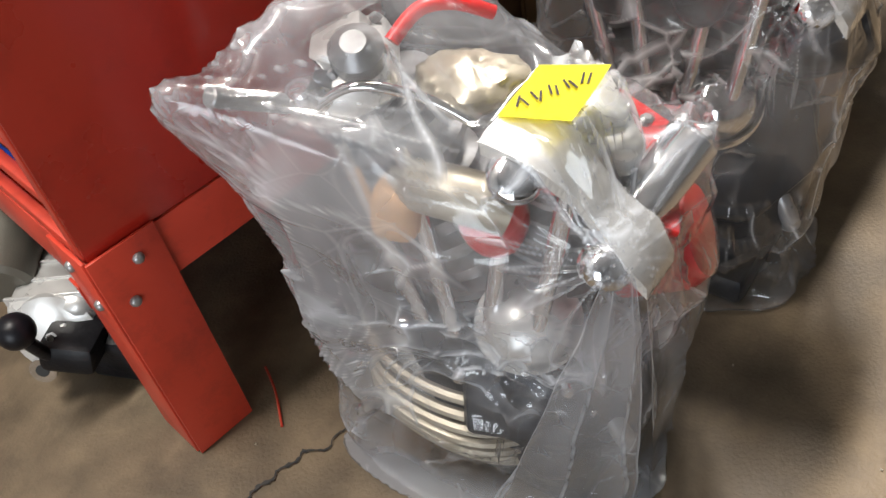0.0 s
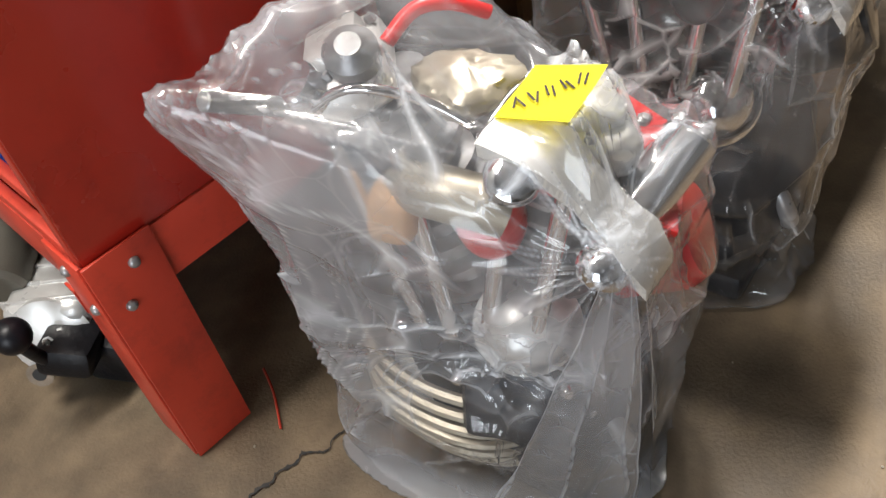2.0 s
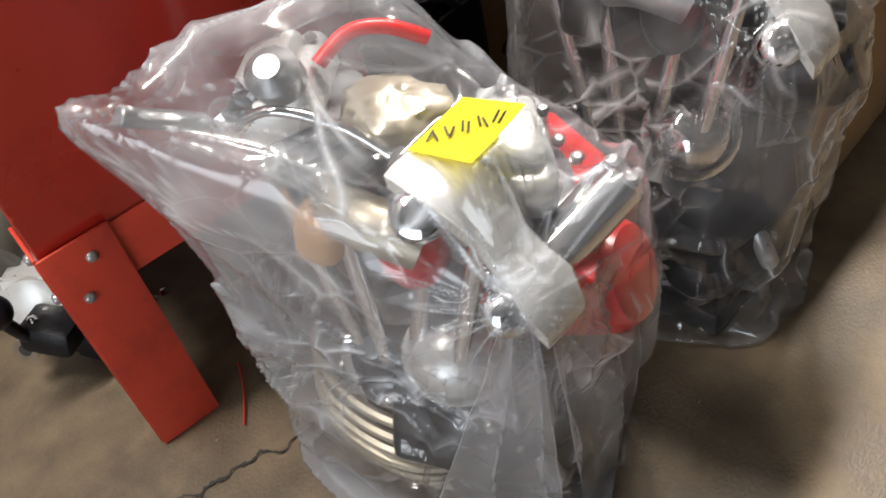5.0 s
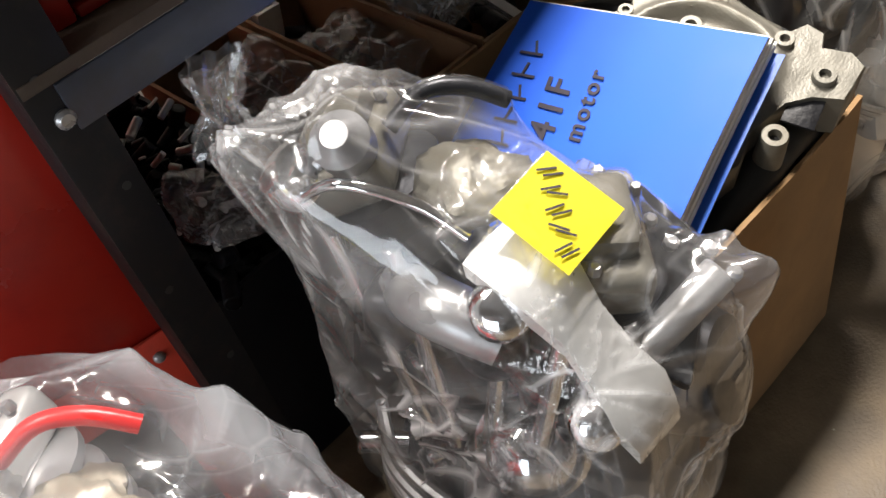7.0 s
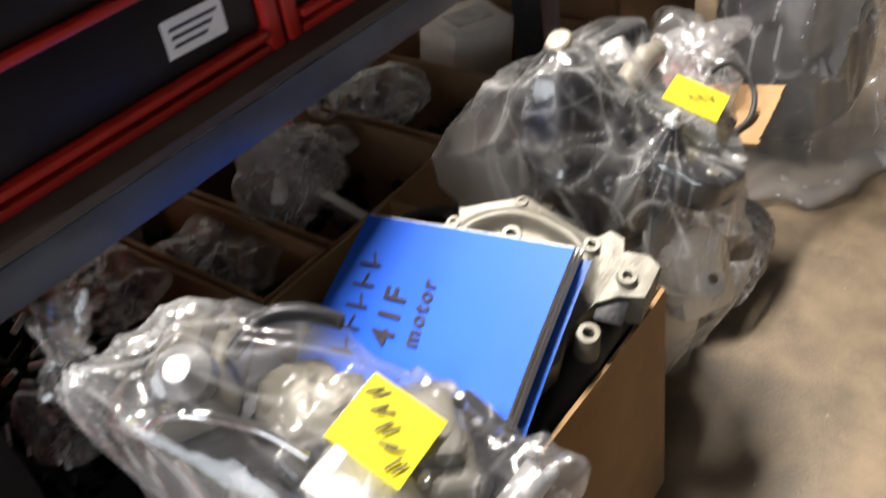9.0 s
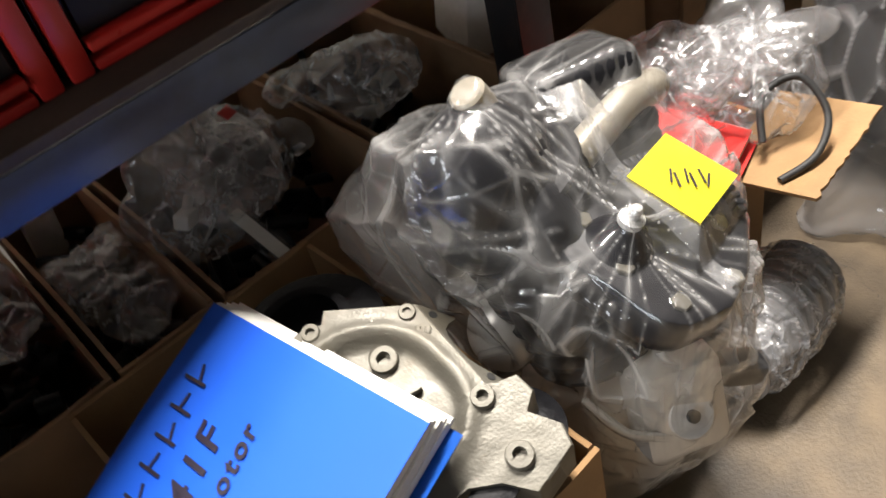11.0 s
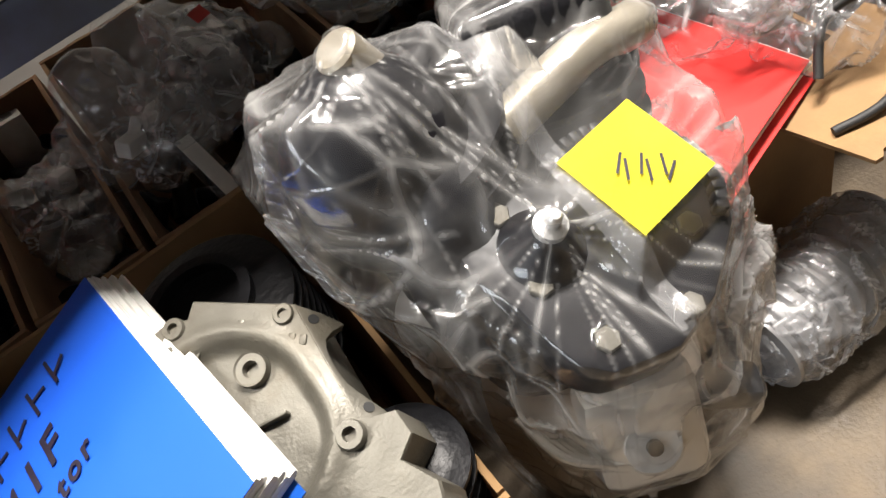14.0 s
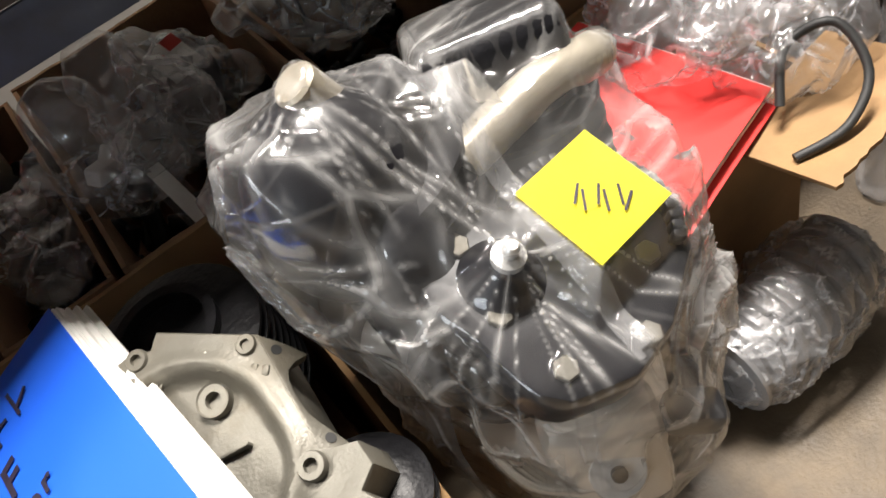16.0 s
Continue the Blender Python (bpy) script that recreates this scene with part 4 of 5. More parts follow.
def big_single(name, label, at):
    """A black engine with a broad bolted cover on top and a silver case below."""
    e = thing(name, label, "engine", "engines along the rack", at=at)
    bm = blob(B(), (-0.05, 0.085, 0.21), (0.11, 0.10, 0.18), 0.06, 9, seed=4)
    box(bm, 0.14, 0.11, 0.05, pose(-0.02, 0.125, 0.026), 0.012)
    box(bm, 0.10, 0.06, 0.12, pose(-0.072, -0.026, 0.31, -15, 0, -25), 0.02)
    for k in range(4):
        tube(bm, [(-0.155 + 0.006 * k, 0.02, 0.36 - 0.014 * k), (-0.145 + 0.008 * k, -0.02, 0.33 - 0.014 * k), (-0.105 + 0.008 * k, -0.045, 0.30 - 0.014 * k)], 0.004, 8)
    part("crankcase", bm, CASE, e, "satin silver crankcase")
    lug = part("mount_lug", lathe(B(), [(0.010, -0.02), (0.024, -0.02), (0.024, 0.006), (0.010, 0.006)], along((-0.082, -0.052, 0.318), (-0.10, -0.11, 0.36)), 24), ALU_BRIGHT, e)
    part("lug_hole", lathe(B(), [(0.007, 0.0), (0.007, 0.007)], along((-0.083, -0.055, 0.320), (-0.10, -0.11, 0.36)), 12), RUBBER, lug)
    n = Vector((0.176, -0.342, 0.923)).normalized()
    x = (Vector((1, 0, 0)) - n * n.x).normalized()
    m = Matrix((x, n.cross(x), n)).transposed().to_4x4()
    m.translation = (-0.010, 0.006, 0.516)
    outline = [(-0.100, 0.073), (-0.131, 0.058), (-0.138, 0.023), (-0.127, -0.007), (-0.125, -0.037), (-0.120, -0.066), (-0.104, -0.084), (-0.054, -0.097), (-0.008, -0.084),
               (0.045, -0.050), (0.068, -0.020), (0.072, 0.015), (0.055, 0.050), (0.009, 0.066), (-0.059, 0.066)]
    cover = part("top_cover", slab(B(), outline, 0.05, m, 0.010), BLACK, e, "black enamelled cover with rounded edges")
    for x, y in ((-0.093, 0.050), (-0.103, -0.008), (-0.093, -0.063), (0.056, 0.011), (0.013, -0.033), (-0.030, -0.078)):
        part("cover_bolt", lathe(B(), [(0.0095, -0.002), (0.0095, 0.002), (0.0085, 0.003)], m @ pose(x, y, 0.001), 6), ALU, cover, "dull grey hexagonal bolt head")
    stem = m @ pose(-0.0835, 0.0128, 0)
    part("stem_cone", lathe(B(), [(0.034, -0.004), (0.026, 0.008), (0.014, 0.022), (0.010, 0.030)], stem, 24), BLACK, e)
    part("stem_tip", lathe(B(), [(0.012, 0.028), (0.012, 0.034), (0.006, 0.036), (0.006, 0.044), (0.004, 0.047)], stem, 16), ALU_BRIGHT, e, "bright bolt tip")
    # chain of dark teeth along the far side of the cover
    bm = B()
    for k in range(22):
        a = radians(-40 + 7.5 * k)
        box(bm, 0.010, 0.007, 0.014, m @ pose(-0.014 + 0.066 * math.cos(a), 0.002 + 0.062 * math.sin(a), 0.006, 0, 0, math.degrees(a)), 0.002)
    part("drive_chain", bm, BLACK_OILY, e, "oily black drive chain")
    part("rear_cover", blob(B(), (-0.140, 0.125, 0.575), (0.070, 0.065, 0.090), 0.02, 9, seed=2), BLACK, e, "smooth black rear cover")
    part("side_cover", blob(B(), (-0.128, 0.075, 0.485), (0.046, 0.050, 0.115), 0.02, 9, seed=6), BLACK, e, "smooth black side cover")
    for p, q in (((-0.07, 0.08, 0.34), (-0.115, 0.135, 0.58)), ((0.0, 0.10, 0.34), (0.02, 0.16, 0.56))):
        part("barrel", lathe(B(), fins(0.055, 0.078, 10, (Vector(q) - Vector(p)).length), along(p, q), 28), BLACK_OILY, e, "black finned barrel")
        d = (Vector(q) - Vector(p)).normalized()
        part("head", box(B(), 0.12, 0.10, 0.06, along(Vector(q) + d * 0.02, Vector(q) + d), 0.016, 3), BLACK_OILY, e)
    part("inlet_tube", rod(B(), (-0.10, 0.13, 0.60), (-0.132, 0.135, 0.675), 0.017, 22), CREAM, e)
    part("upper_pipe", tube(B(), [(-0.06, 0.09, 0.57), (0.02, 0.10, 0.575), (0.08, 0.11, 0.56), (0.10, 0.14, 0.53)], 0.018, 16), CREAM, e, "polished pipe")
    part("round_cover", blob(B(), (-0.155, 0.13, 0.38), (0.035, 0.04, 0.045), 0.05, 16, (24, 16)), ALU_BRIGHT, e)
    part("black_boot", box(B(), 0.05, 0.035, 0.03, pose(0.0, -0.055, 0.315, 0, 20, -30), 0.008), BLACK, e)
    return e


engine_c = big_single("motorcycle_engine", "black engine with bolted cover and silver crankcase in a bag", (1.91, 0.25, 0))
bag_c = drape("bag_over_engine", "large clear polythene bag draped over the black engine", [engine_c],
      [(1.722, 0.545, 0.565), (1.692, 0.545, 0.495), (1.716, 0.46, 0.63), (1.772, 0.435, 0.670), (1.73, 0.38, 0.30), (1.785, 0.35, 0.004), (1.89, 0.295, 0.0), (2.0, 0.335, 0.004), (1.945, 0.255, 0.20), (1.765, 0.265, 0.20), (2.02, 0.24, 0.39),
       (2.0, 0.28, 0.56), (1.96, 0.34, 0.60), (1.90, 0.40, 0.62), (1.931, 0.46, 0.599), (1.95, 0.42, 0.0)],
      (1.86, 0.30, 0.33), FILM_C, [N3], seed=15.7, ease=1.05, peaks=(((1.826, 0.248, 0.572), 0.15), ((1.778, 0.385, 0.68), 0.14), ((2.0, 0.25, 0.40), 0.07)))


# flat welded seam that runs over the top of that bag
tree = BVHTree.FromPolygons([v.co for v in bag_c.data.vertices], [p.vertices for p in bag_c.data.polygons])
bm = B()
prev = None
for k in range(60):
    y = 0.43 - 0.27 * k / 59
    now = []
    for x in (1.846, 1.852, 1.858, 1.864):
        q = tree.ray_cast(Vector((x + 0.02 * (0.43 - y), y, 1.0)), Vector((0, 0, -1)))[0]
        if q:
            now.append(bm.verts.new(q + Vector((0, 0, 0.0015))))
    if len(now) < 4:
        continue
    if prev:
        for i in range(3):
            bm.faces.new((prev[i], prev[i + 1], now[i + 1], now[i]))
    prev = now
part("welded_seam", bm, FILM_WRAP, bag_c, "cloudy welded seam")


def far_engine():
    e = thing("motorcycle_engine", "dark engine standing in a big clear bag by the wall end", "engine", "engines along the rack", at=(2.72, 0.40, 0))
    part("crankcase", blob(B(), (0, 0, 0.22), (0.16, 0.16, 0.22), 0.07, 9, seed=9), IRON, e)
    for p, q in (((0, 0.02, 0.35), (-0.08, -0.02, 0.66)), ((0.03, 0.06, 0.35), (0.10, 0.12, 0.66))):
        part("barrel", lathe(B(), fins(0.06, 0.08, 10, (Vector(q) - Vector(p)).length), along(p, q), 26), BLACK_OILY, e)
        part("head", box(B(), 0.14, 0.11, 0.07, pose(q[0], q[1], q[2] + 0.02, 10, -12, 20), 0.02, 3), STEEL, e)
    part("inlet", rod(B(), (-0.12, -0.08, 0.48), (-0.17, -0.12, 0.52), 0.03), CREAM, e)
    return e


engine_d = far_engine()
drape("bag_over_engine", "big clear polythene bag over the far dark engine", [engine_d],
      [(2.44, 0.30, 0.40), (2.43, 0.38, 0.0), (2.50, 0.22, 0.0), (2.78, 0.16, 0.0), (2.95, 0.20, 0.1), (2.55, 0.25, 0.72), (2.85, 0.25, 0.78), (2.7, 0.55, 0.8), (2.5, 0.5, 0.66)],
      (2.70, 0.38, 0.36), FILM, seed=23.0, fold=0.014, count=120, crisp=False)


# ---- crankcase half and booklet in the carton ----
def crankcase_half():
    e = thing("crankcase_half", "bare cast aluminium crankcase half leaning in the carton", "crankcase")
    n = Vector((-0.19, -0.2345, 0.953)).normalized()
    x = (Vector((1, 0, 0)) - n * n.x).normalized()
    y = n.cross(x)
    m = Matrix((x, y, n)).transposed().to_4x4()
    m.translation = (1.614, 0.289, 0.482)
    rim = [(-0.040, 0.154), (-0.021, 0.144), (-0.010, 0.153), (0.0515, 0.092), (0.040, -0.010), (0.052, -0.020), (0.064, -0.024), (0.063, -0.044), (0.046, -0.053), (0.058, -0.081), (0.050, -0.100),
           (0.003, -0.106), (-0.012, -0.080), (-0.035, -0.062), (-0.085, -0.055), (-0.125, -0.068), (-0.175, -0.05), (-0.19, 0.02), (-0.16, 0.12), (-0.06, 0.155)]
    # flange, rounded wall and sunken belly in one cast skin
    edge = []
    for (ax, ay), (bx, by) in zip(rim, rim[1:] + rim[:1]):
        k = max(2, int(math.hypot(bx - ax, by - ay) / 0.005))
        edge += [(ax + (bx - ax) * i / k, ay + (by - ay) * i / k) for i in range(k)]
    cx, cy = -0.050, 0.030

    def relief(px, py):
        r, a = math.hypot(px - cx, py - cy), math.atan2(py - cy, px - cx)
        R = 0.079 + 0.018 * max(0.0, math.sin(a - 0.1)) - 0.016 * max(0.0, math.sin(-a - 0.5))
        k = min(1.0, max(0.0, (R - r) / 0.016))
        return -0.012 * k * k * (3 - 2 * k) + 0.0045 * math.exp(-((r - R - 0.002) / 0.007) ** 2) + 0.008 * math.exp(-(r / 0.05) ** 2) + 0.0006 * noise.noise(Vector((px, py, 0)) * 60)

    bm = B()
    rows = [[bm.verts.new(m @ Vector((px, py, -0.062))) for px, py in edge], [bm.verts.new(m @ Vector((px, py, -0.002))) for px, py in edge]]
    for k in range(1, 34):
        f = 1 - k / 34 if k > 1 else 0.988
        rows.append([bm.verts.new(m @ Vector((qx, qy, relief(qx, qy)))) for qx, qy in ((cx + (px - cx) * f, cy + (py - cy) * f) for px, py in edge)])
    for a, b in zip(rows, rows[1:]):
        for i in range(len(edge)):
            j = (i + 1) % len(edge)
            bm.faces.new((a[i], a[j], b[j], b[i]))
    bm.faces.new(rows[-1])
    bm.faces.new(rows[0][::-1])
    part("casting", bm, ALU, e)
    for length, at, turn in ((0.031, (-0.015, 0.0345, 0.0), -13), (0.024, (-0.033, 0.115, -0.004), 32)):
        part("rib", slab(B(), [(-length / 2, -0.001), (length / 2, -0.0015), (length / 2, 0.0015), (-length / 2, 0.001)], 0.02, m @ pose(*at, 0, 0, turn), 0.0006), ALU, e)
    for (px, py, pz), r, h in (((1.608, 0.362, 0.508), 0.0165, -0.004), ((1.655, 0.377, 0.505), 0.010, 0.003), ((1.641, 0.270, 0.489), 0.0135, 0.007), ((1.627, 0.216, 0.468), 0.0155, 0.007),
                               ((1.538, 0.219, 0.448), 0.0175, 0.007), ((1.581, 0.430, 0.510), 0.011, 0.004)):
        p = Vector((px, py, pz))
        r *= 0.74
        q = m.inverted() @ p
        mm = m @ pose(q.x, q.y, 0)
        b = part("boss", lathe(B(), [(r * 1.25, -0.05), (r * 1.1, h * 0.7), (r, h), (r * 0.55, h), (r * 0.5, h - 0.004), (r * 0.5, -0.03)], mm, 26, cap=False), ALU, e)
        part("bore", lathe(B(), [(r * 0.52, 0), (r * 0.52, 0.001)], mm @ pose(0, 0, h - 0.012), 20), RUBBER, b)
    # machined deck that slopes off the flange, cut by the large bore
    h1, h2 = m @ Vector((0.0518, 0.0905, 0)), m @ Vector((0.0397, -0.0101, 0))
    u = (h2 - h1).normalized()
    v = (n.cross(u) * -1)
    v = v if v.x > 0 else -v
    v = (v * math.cos(radians(40)) - n * math.sin(radians(40))).normalized()
    d = Matrix((u, v, u.cross(v))).transposed().to_4x4()
    d.translation = h1
    deck = [(-0.001, -0.001), (0.0128, 0.0148), (0.028, 0.0275), (0.031, 0.0150), (0.0355, 0.0078), (0.043, 0.0045), (0.053, 0.0034), (0.063, 0.0036), (0.0729, 0.0050), (0.082, 0.0090), (0.0907, 0.0138),
            (0.1079, 0.0229), (0.1204, 0.0313), (0.1227, 0.0299), (0.1092, 0.0064), (0.1009, -0.001)]
    top = d.to_3x3().col[2].z > 0
    part("deck", slab(B(), deck, 0.010, d if top else d @ pose(0, 0, 0.010), 0.0007), ALU, e, "flat machined deck")
    for q in ((0.0164, 0.0069), (0.0966, 0.0105)):
        part("thread_hole", lathe(B(), [(0.0042, 0), (0.0042, 0.0008)], d @ pose(*q, -0.0002), 14), RUBBER, e)
    for k in range(6):
        part("cast_figure", box(B(), 0.006, 0.0085, 0.003, m @ pose(0.010 + 0.0062 * k, 0.108 - 0.0068 * k - 0.010 * (k > 0), 0.0006, 0, 0, -42), 0.0014), ALU, e)
    part("dark_pocket", box(B(), 0.045, 0.035, 0.004, m @ pose(-0.025, -0.078, -0.008, 0, 0, 15), 0.001), BLACK_OILY, e)
    return e


crankcase_half()

# black finned barrels that lie under it
for c, q, r in (((1.61, 0.50, 0.33), (1.60, 0.50, 0.44), 0.085), ((1.655, 0.27, 0.28), (1.66, 0.265, 0.43), 0.05)):
    t = thing("cylinder_barrel", "black finned cylinder barrel lying in the carton", "engine cylinder", "barrels in the carton")
    h = (Vector(q) - Vector(c)).length
    part("finned_body", lathe(B(), fins(r * 0.8, r, 8, h), along(c, q), 36), BLACK_OILY, t)
    if r > 0.06:
        part("liner", lathe(B(), [(r * 0.6, h), (r * 0.62, h + 0.012), (r * 0.5, h + 0.012), (r * 0.48, h - 0.02)], along(c, q), 30, cap=False), BLACK_OILY, t)
t = thing("black_hose", "short black rubber hose along the carton side", "hose")
part("hose", tube(B(), [(1.45, 0.245, 0.34), (1.53, 0.235, 0.39), (1.60, 0.235, 0.40), (1.66, 0.24, 0.36)], 0.024, 16), RUBBER, t)
t = thing("packing_block", "folded cardboard packing in the carton bottom", "packing")
part("sheet", box(B(), 0.29, 0.40, 0.20, pose(1.54, 0.435, 0.11, 0, 0, 1), 0.006), CARD_DARK, t)


def booklet(name, label, tl, tr, down, width, cover, thick, edge):
    tl, tr = Vector(tl), Vector(tr)
    e1 = (tr - tl).normalized()
    e2 = Vector(down)
    e2 = (e2 - e1 * e2.dot(e1)).normalized()
    X, Y = -e2, -e1
    Z = X.cross(Y)
    m = Matrix((X, Y, Z)).transposed().to_4x4()
    m.translation = (tl + tr) / 2 + e2 * width / 2
    h = (tr - tl).length
    b = new(name)
    b.matrix_world = m
    tagged(b, label, "booklet")

    def leaf(nm, dx, dy, z, sx, sy, t, material, curl):
        bm = B()
        n = 16
        g = []
        for i in range(n + 1):
            u = i / n
            zz = z + curl * 0.004 * math.sin(u * 3.0)
            g.append([bm.verts.new((sx * (u - 0.5) + dx, s * sy / 2 + dy, zz + o)) for s, o in ((-1, 0), (1, 0), (1, -t), (-1, -t))])
        for a, c in zip(g, g[1:]):
            for k in range(4):
                bm.faces.new((a[k], c[k], c[(k + 1) % 4], a[(k + 1) % 4]))
        bm.faces.new(g[0])
        bm.faces.new(g[-1][::-1])
        return part(nm, bm, material, b)

    leaf("front_cover", 0, 0, 0, width, h, 0.0008, cover, 1)
    for k in range(9):
        leaf("page_block", 0.004 + 0.0017 * k * (0.6 + 0.4 * (k % 2)), 0.001 * (k % 3 - 1), -0.001 - thick * k / 9, width - 0.004, h - 0.004 + 0.002 * (k % 2), thick / 9 - 0.0006, PAPER, 1)
    leaf("back_cover", 0.006, -0.008, -0.002 - thick, width, h + 0.003, 0.001, edge, 1)
    return b


manual = booklet("blue_booklet", "thick blue-covered booklet marked with black marker, on the crankcase", (1.542, 0.536, 0.516), (1.578, 0.254, 0.535), (-0.93, -0.12, -0.36), 0.275, BLUE, 0.034, BLUE_EDGE)
red_book = booklet("red_booklet", "red-covered booklet lying on a carton", (2.150, 0.600, 0.372), (2.219, 0.387, 0.340), (-0.150, -0.076, 0.004), 0.216, RED_COVER, 0.018, RED_COVER)


def lettering(text, size, m, parent, material):
    c = bpy.data.curves.new("writing", "FONT")
    c.body, c.size, c.extrude, c.offset = text, size, 0.0003, 0.0006
    c.align_x, c.align_y = "CENTER", "CENTER"
    c.shear = 0.15
    c.space_character = 1.25
    c.materials.append(material)
    o = new("writing", c)
    o.parent = parent
    o.matrix_basis = m
    return o


lettering("41F", 0.044, pose(0.005, 0.042, 0.0055, 0, 0, 7), manual, INK)
lettering("motor", 0.028, pose(0.018, 0.006, 0.0055, 0, 0, 7), manual, INK)
for k in range(5):
    bm = B()
    mm = pose(0.016, 0.094, 0.0052, 0, 0, 8) @ pose(-0.058 + 0.029 * k, 0, 0)
    box(bm, 0.0032, 0.030, 0.0008, mm @ pose(-0.006, 0, 0, 0, 0, -6))
    box(bm, 0.018, 0.0030, 0.0008, mm @ pose(0.002, -0.004 + 0.004 * (k % 2), 0.0001, 0, 0, 18 - 30 * (k % 2)))
    part("writing", bm, INK, manual)


# ---- wrapped barrel on the floor ----
w = thing("wrapped_barrel", "finned barrel in shiny stretch wrap lying on the floor", "engine cylinder")
a, b = Vector((2.045, 0.300, 0.080)), Vector((2.275, 0.318, 0.080))
part("barrel", lathe(B(), fins(0.050, 0.058, 11, (b - a).length), along(a, b), 28), STEEL, w)
dirs, T = net(6)
axis = np.array((b - a).normalized())
along_axis = dirs @ axis
side = dirs - along_axis[:, None] * axis
size = (np.abs(along_axis) ** 3 + np.linalg.norm(side, axis=1) ** 3) ** (-1 / 3)
mid = np.array((a + b) / 2)
base = mid + (along_axis * size * 0.125)[:, None] * axis + side * (size * 0.074)[:, None]
E = net_edges(T)
P = settle(base + ripple(base, 0.008, 42.0, 4.0), base, 1.22 * np.linalg.norm(base[E[:, 0]] - base[E[:, 1]], axis=1), E, 30, 0.0, 0.02, None, mid, 0.004, 0.22)
film_mesh("stretch_wrap", P, T, None, FILM_WRAP, "crumpled clear stretch wrap", "", w)


# ---- loose film, cable and flap by the far carton ----
def crumple(name, label, centre, size, seed):
    """A small slack bag with torn-up corners, crumpled on itself."""
    rng2 = random.Random(seed)
    dirs, T = net(5)
    c = np.array(centre)
    base = dirs * np.array(size)
    for k in range(3):
        tip = np.array(Vector((rng2.uniform(-1, 1), rng2.uniform(-1, 1), rng2.uniform(0.1, 0.9))).normalized())
        base = base * (1 + 0.55 * np.maximum(0, dirs @ tip) ** 14)[:, None]
    base = c + base
    E = net_edges(T)
    rest = 1.26 * np.linalg.norm(base[E[:, 0]] - base[E[:, 1]], axis=1)
    P = settle(base + ripple(base, 0.012, 24.0, seed), base, rest, E, 40, 0.0002, 0.01, None, c, 0.004, 0.3)
    return film_mesh(name, P, T, None, FILM_SMALL, label, "small parts bags")


crumple("parts_bag", "crumpled clear bag on top of a carton", (2.285, 0.44, 0.36), (0.10, 0.09, 0.055), 5)
crumple("parts_bag", "crumpled clear bag on top of a carton", (2.20, 0.50, 0.40), (0.10, 0.08, 0.05), 9)
t = thing("rubber_cable", "black rubber cable ring on a cardboard flap", "cable")
part("cable", tube(B(), [(2.20, 0.36, 0.345), (2.235, 0.385, 0.385), (2.275, 0.36, 0.40), (2.27, 0.315, 0.365), (2.225, 0.30, 0.335), (2.17, 0.315, 0.325)], 0.005, 10), RUBBER, t)
t = thing("cardboard_flap", "torn tan cardboard flap folded out of a carton", "cardboard")
bm = slab(B(), [(-0.10, 0)] + [(-0.10 + 0.2 * k / 24, -0.135 + 0.006 * noise.noise(Vector((k * 1.7, 0, 0)))) for k in range(25)] + [(0.10, 0)], 0.005, pose(2.245, 0.410, 0.312, -6, 0, 8))
part("flap", bm, CARD, t)


# ---- what is in the cartons ----
crumple("parts_bag", "clear bag of white fittings in a carton", (1.655, 0.845, 0.385), (0.075, 0.055, 0.055), 11)
crumple("parts_bag", "clear bag of dark fittings in a carton", (1.725, 0.89, 0.385), (0.075, 0.085, 0.06), 12)
crumple("parts_bag", "clear bag holding a black part with a label", (1.785, 0.975, 0.35), (0.06, 0.10, 0.06), 13)
crumple("parts_bag", "clear bag of small parts in a narrow carton", (1.515, 0.88, 0.34), (0.05, 0.11, 0.035), 14)
crumple("parts_bag", "clear bag of small parts in a carton", (1.36, 0.95, 0.36), (0.06, 0.08, 0.035), 15)
crumple("parts_bag", "torn clear bag on the oily parts", (1.15, 0.70, 0.42), (0.05, 0.06, 0.02), 17)
crumple("parts_bag", "clear bag in a carton under the rack", (2.00, 0.93, 0.37), (0.09, 0.09, 0.04), 18)
for x, y, z, s in ((1.63, 0.83, 0.40, 0.022), (1.66, 0.86, 0.395, 0.018), (1.535, 0.93, 0.35, 0.02)):
    t = thing("white_fitting", "small white plastic fitting inside a clear bag", "fitting", "white fittings")
    part("body", box(B(), s * 1.6, s, s, pose(x, y, z, 10, 20, 40), 0.004), PAPER, t)
    part("stem", rod(B(), (x, y, z), (x + s, y + s, z + s * 0.5), s * 0.3), PAPER, t)
t = thing("black_motor", "black rounded motor part with a white label in a bag", "motor part")
part("body", blob(B(), (1.785, 0.985, 0.35), (0.045, 0.08, 0.045), 0.03, 10), BLACK, t)
lb = part("label_sticker", box(B(), 0.05, 0.06, 0.001, pose(1.783, 0.955, 0.397, 25, 0, 15)), PAPER, t, "white sticker with a red border")
for k in range(4):
    part("print", box(B(), 0.03, 0.003, 0.0006, pose(1.783, 0.965 - 0.009 * k, 0.4015 - 0.0042 * k, 25, 0, 15)), INK, lb)
part("print", box(B(), 0.022, 0.02, 0.0006, pose(1.792, 0.975, 0.4075, 25, 0, 15)), TRIM, lb)
t = thing("tagged_packet", "flat packet with a white paper tag in a carton", "packet")
part("film", box(B(), 0.035, 0.13, 0.006, pose(1.685, 0.75, 0.365, 25, 8, 12), 0.002), FILM_SMALL, t)
part("tag", box(B(), 0.020, 0.10, 0.001, pose(1.685, 0.75, 0.372, 25, 8, 12)), PAPER, t)

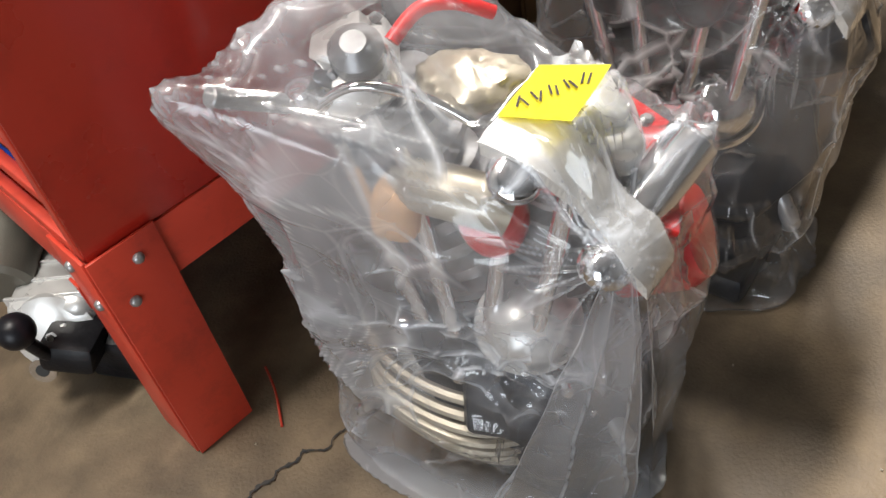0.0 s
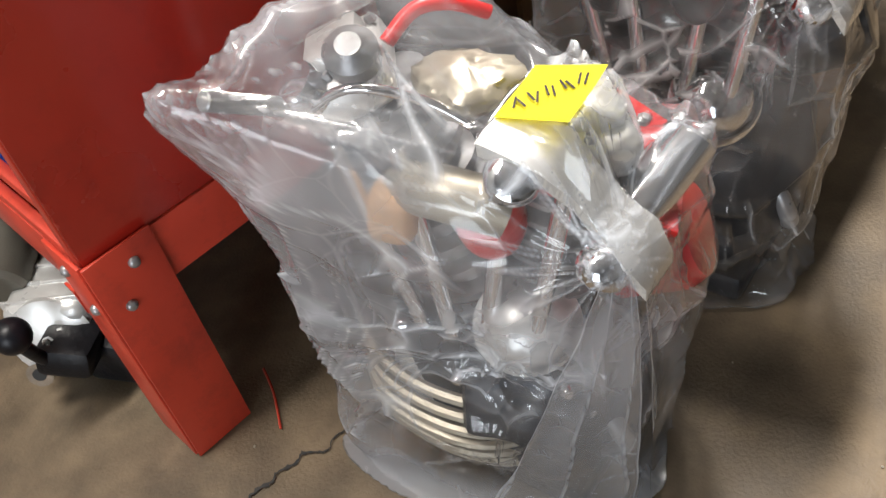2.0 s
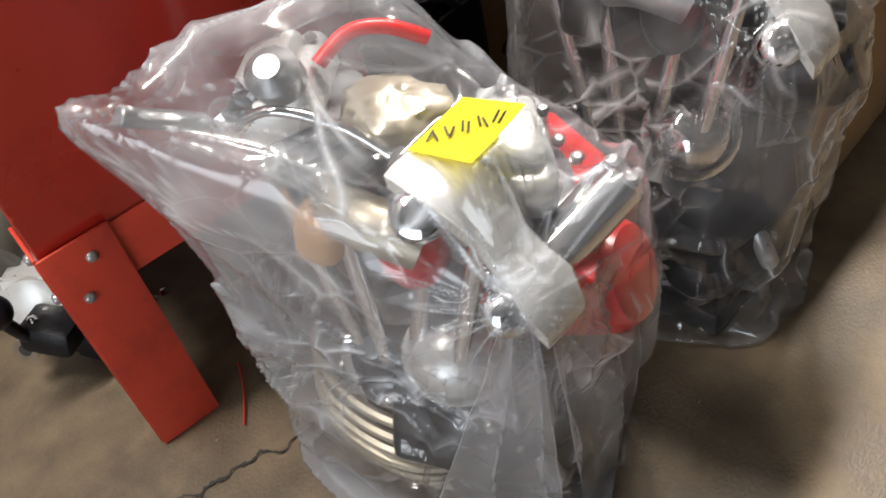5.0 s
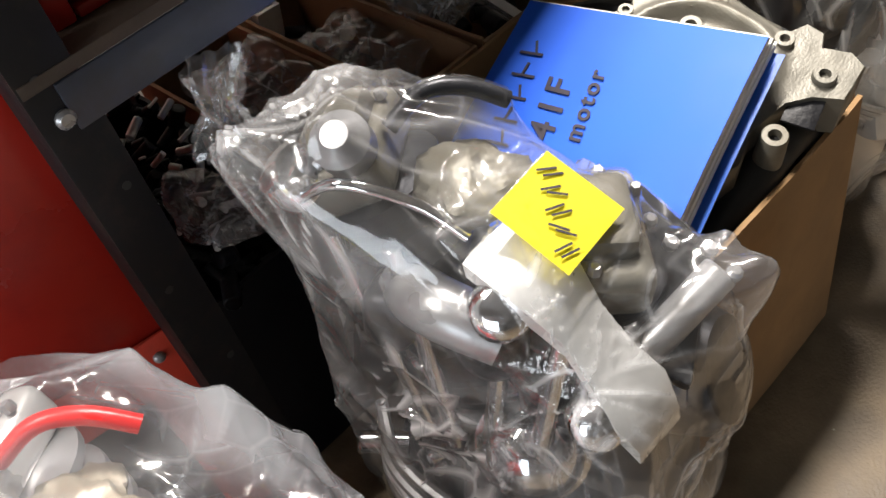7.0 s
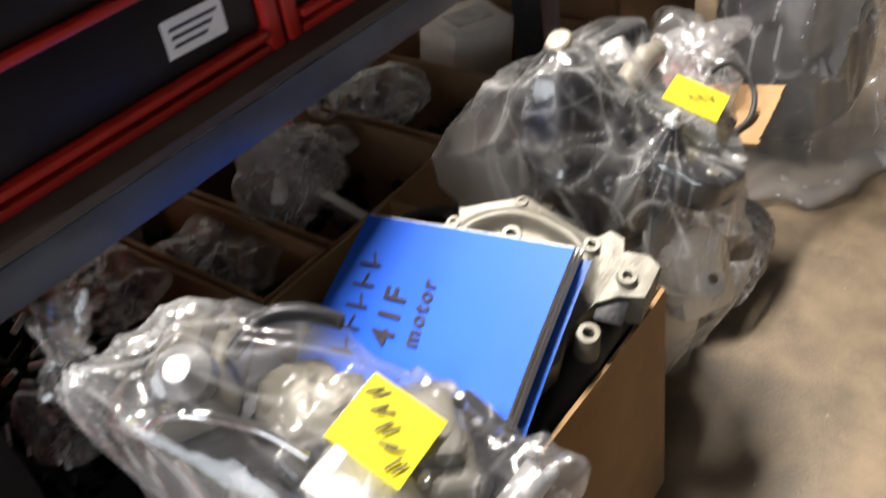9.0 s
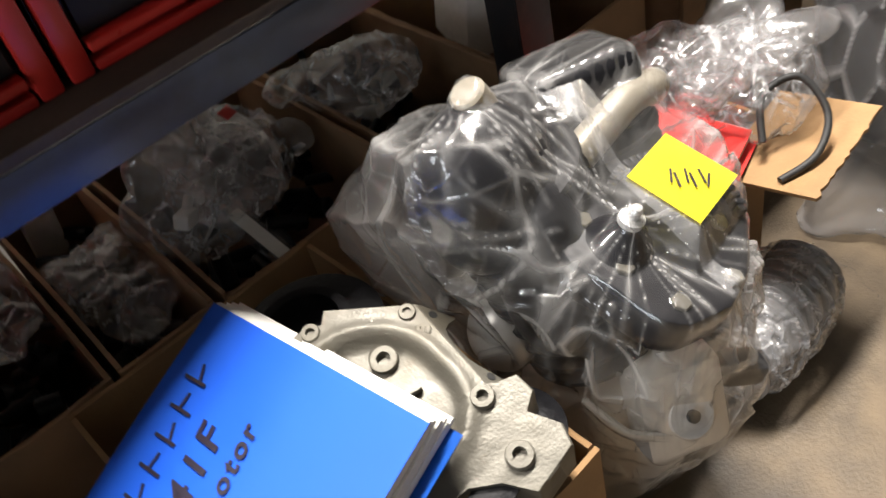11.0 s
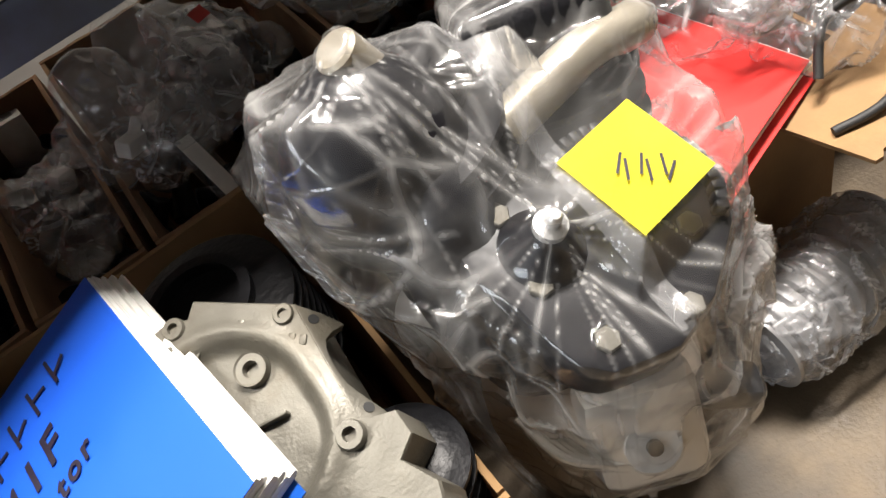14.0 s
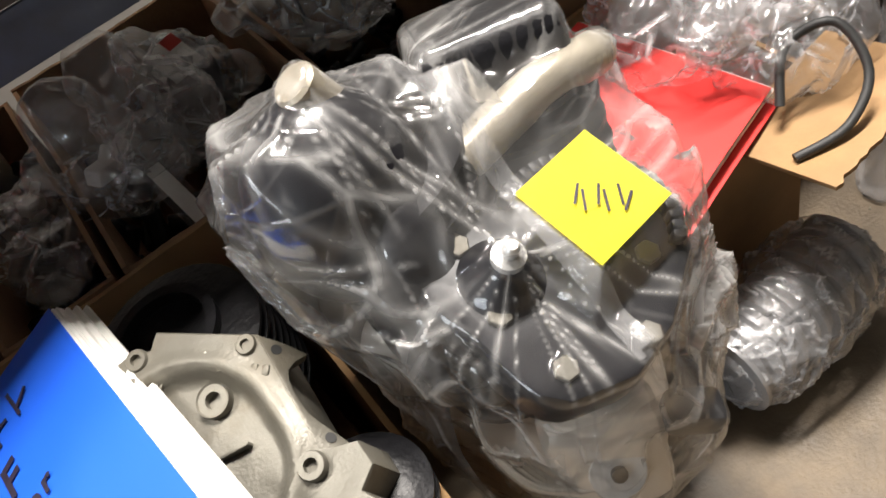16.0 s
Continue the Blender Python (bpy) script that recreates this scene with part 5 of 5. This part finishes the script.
# oily scrap in the dark carton by the post
bm = B()
rng = random.Random(5)
for k in range(150):
    p = Vector((rng.uniform(1.075, 1.235), rng.uniform(0.66, 1.08), 0.30 + rng.uniform(0, 0.10)))
    q = p + Vector((rng.uniform(-1, 1), rng.uniform(-1, 1), rng.uniform(-0.6, 0.6))).normalized() * rng.uniform(0.015, 0.06)
    rod(bm, p, q, rng.uniform(0.003, 0.012), 10)
tagged(part("oily_parts", bm, BLACK_OILY), "heap of oily black small parts in a carton", "scrap", kind="stuff")
bm = B()
for k in range(26):
    p = Vector((rng.uniform(1.09, 1.235), rng.uniform(0.66, 1.0), 0.40 + rng.uniform(0, 0.03)))
    q = p + Vector((rng.uniform(-1, 1), rng.uniform(-1, 1), rng.uniform(-0.4, 0.4))).normalized() * rng.uniform(0.01, 0.035)
    rod(bm, p, q, rng.uniform(0.002, 0.007), 10)
tagged(part("bright_parts", bm, ALU_BRIGHT), "bright bolts and clips on the oily parts", "hardware", kind="stuff")
bm = B()
for c0, c1 in ((1.27, 1.43), (1.455, 1.57), (1.60, 1.87), (1.91, 2.1)):
    for k in range(60):
        p = Vector((rng.uniform(c0, c1), rng.uniform(0.71, 1.1), 0.20 + rng.uniform(0, 0.10)))
        q = p + Vector((rng.uniform(-1, 1), rng.uniform(-1, 1), rng.uniform(-0.4, 0.4))).normalized() * rng.uniform(0.02, 0.07)
        rod(bm, p, q, rng.uniform(0.005, 0.018), 10)
tagged(part("dark_parts", bm, BLACK_OILY), "dark machine parts filling the cartons", "scrap", kind="stuff")


# ---- gearbox under the red cabinet, and the straw on the floor ----
g = thing("gearbox", "aluminium gearbox with a black knob on the floor under the cabinet", "gearbox")
bm = box(B(), 0.15, 0.13, 0.14, pose(0.63, 1.03, 0.085, 0, 0, 35), 0.022, 3)
lathe(bm, [(0.05, 0), (0.062, 0.004), (0.062, 0.016), (0.045, 0.022)], along((0.575, 0.99, 0.10), (0.53, 0.95, 0.12)), 28)
for k in range(4):
    box(bm, 0.006, 0.12, 0.145, pose(0.585 + 0.03 * k, 1.0 + 0.02 * k, 0.087, 0, 0, 35), 0.002)
part("case", bm, ALU_BRIGHT, g)
part("tail_housing", rod(B(), (0.56, 1.08, 0.16), (0.68, 1.17, 0.20), 0.055, 26), ALU, g)
part("linkage", tube(B(), [(0.56, 0.96, 0.07), (0.53, 0.94, 0.12), (0.515, 0.932, 0.17)], 0.010, 12), BLACK_OILY, g)
part("knob", blob(B(), (0.512, 0.930, 0.195), (0.026, 0.026, 0.026), 0.0, 1, (24, 16)), BLACK, g, "black ball knob")
part("black_bracket", box(B(), 0.10, 0.08, 0.05, pose(0.575, 0.945, 0.10, 15, 10, 35), 0.012, 2), BLACK_OILY, g)
part("black_bracket", box(B(), 0.05, 0.10, 0.09, pose(0.61, 0.925, 0.05, 0, 0, 20), 0.012, 2), BLACK_OILY, g)
sh = part("shaft_end", lathe(B(), [(0.009, 0), (0.020, 0), (0.020, 0.03), (0.009, 0.03)], along((0.54, 0.985, 0.07), (0.50, 0.955, 0.085)), 22, cap=False), CHROME, g, "chrome shaft end")
part("bore", lathe(B(), [(0.010, 0), (0.010, 0.001)], along((0.517, 0.968, 0.079), (0.50, 0.955, 0.085)), 16), RUBBER, sh)
for k in range(8):
    p = Vector((0.55 + 0.025 * k, 0.95 - 0.008 * k + 0.02 * (k % 3), 0.13 - 0.012 * k))
    part("bolt", lathe(B(), [(0.008, 0), (0.008, 0.01), (0.005, 0.014)], along(p, p + Vector((-0.3, -0.5, 0.4))), 6), CHROME, g)
t = thing("wire_straw", "thin red-brown wire lying on the floor", "wire")
part("wire", tube(B(), [(0.716, 0.735, 0.003), (0.690, 0.69, 0.003), (0.650, 0.640, 0.003)], 0.0018, 6), RED_LEG, t)
# grit on the slab
bm = B()
for k in range(110):
    p = Vector((rng.uniform(0.4, 3.0), rng.uniform(-0.6, 0.9), 0.0))
    s = rng.uniform(0.0006, 0.002)
    box(bm, s * 2, s * 1.4, s, Matrix.Translation(p + Vector((0, 0, s * 0.3))) @ pose(0, 0, 0, rng.uniform(0, 40), 0, rng.uniform(0, 180)))
tagged(part("floor_grit", bm, CREAM, smooth=False), "scattered pale grit and flakes on the concrete", "grit", kind="stuff")

# white printed carton and loose papers in the back of the rack
for x, y, z, sx, sy, rz in ((1.50, 1.12, 0.30, 0.05, 0.03, 5), (2.30, 0.95, 0.33, 0.16, 0.12, -15), (2.55, 0.85, 0.33, 0.09, 0.10, 20)):
    t = thing("small_white_box", "small white printed carton among the boxes under the rack", "box", "small white boxes")
    part("body", box(B(), sx, sy, 0.12, pose(x, y, z, 8, 5, rz), 0.002), PAPER, t)
    part("print", box(B(), sx * 0.6, sy * 0.5, 0.001, pose(x, y, z, 8, 5, rz) @ pose(0, 0, 0.0606)), STEEL, t)
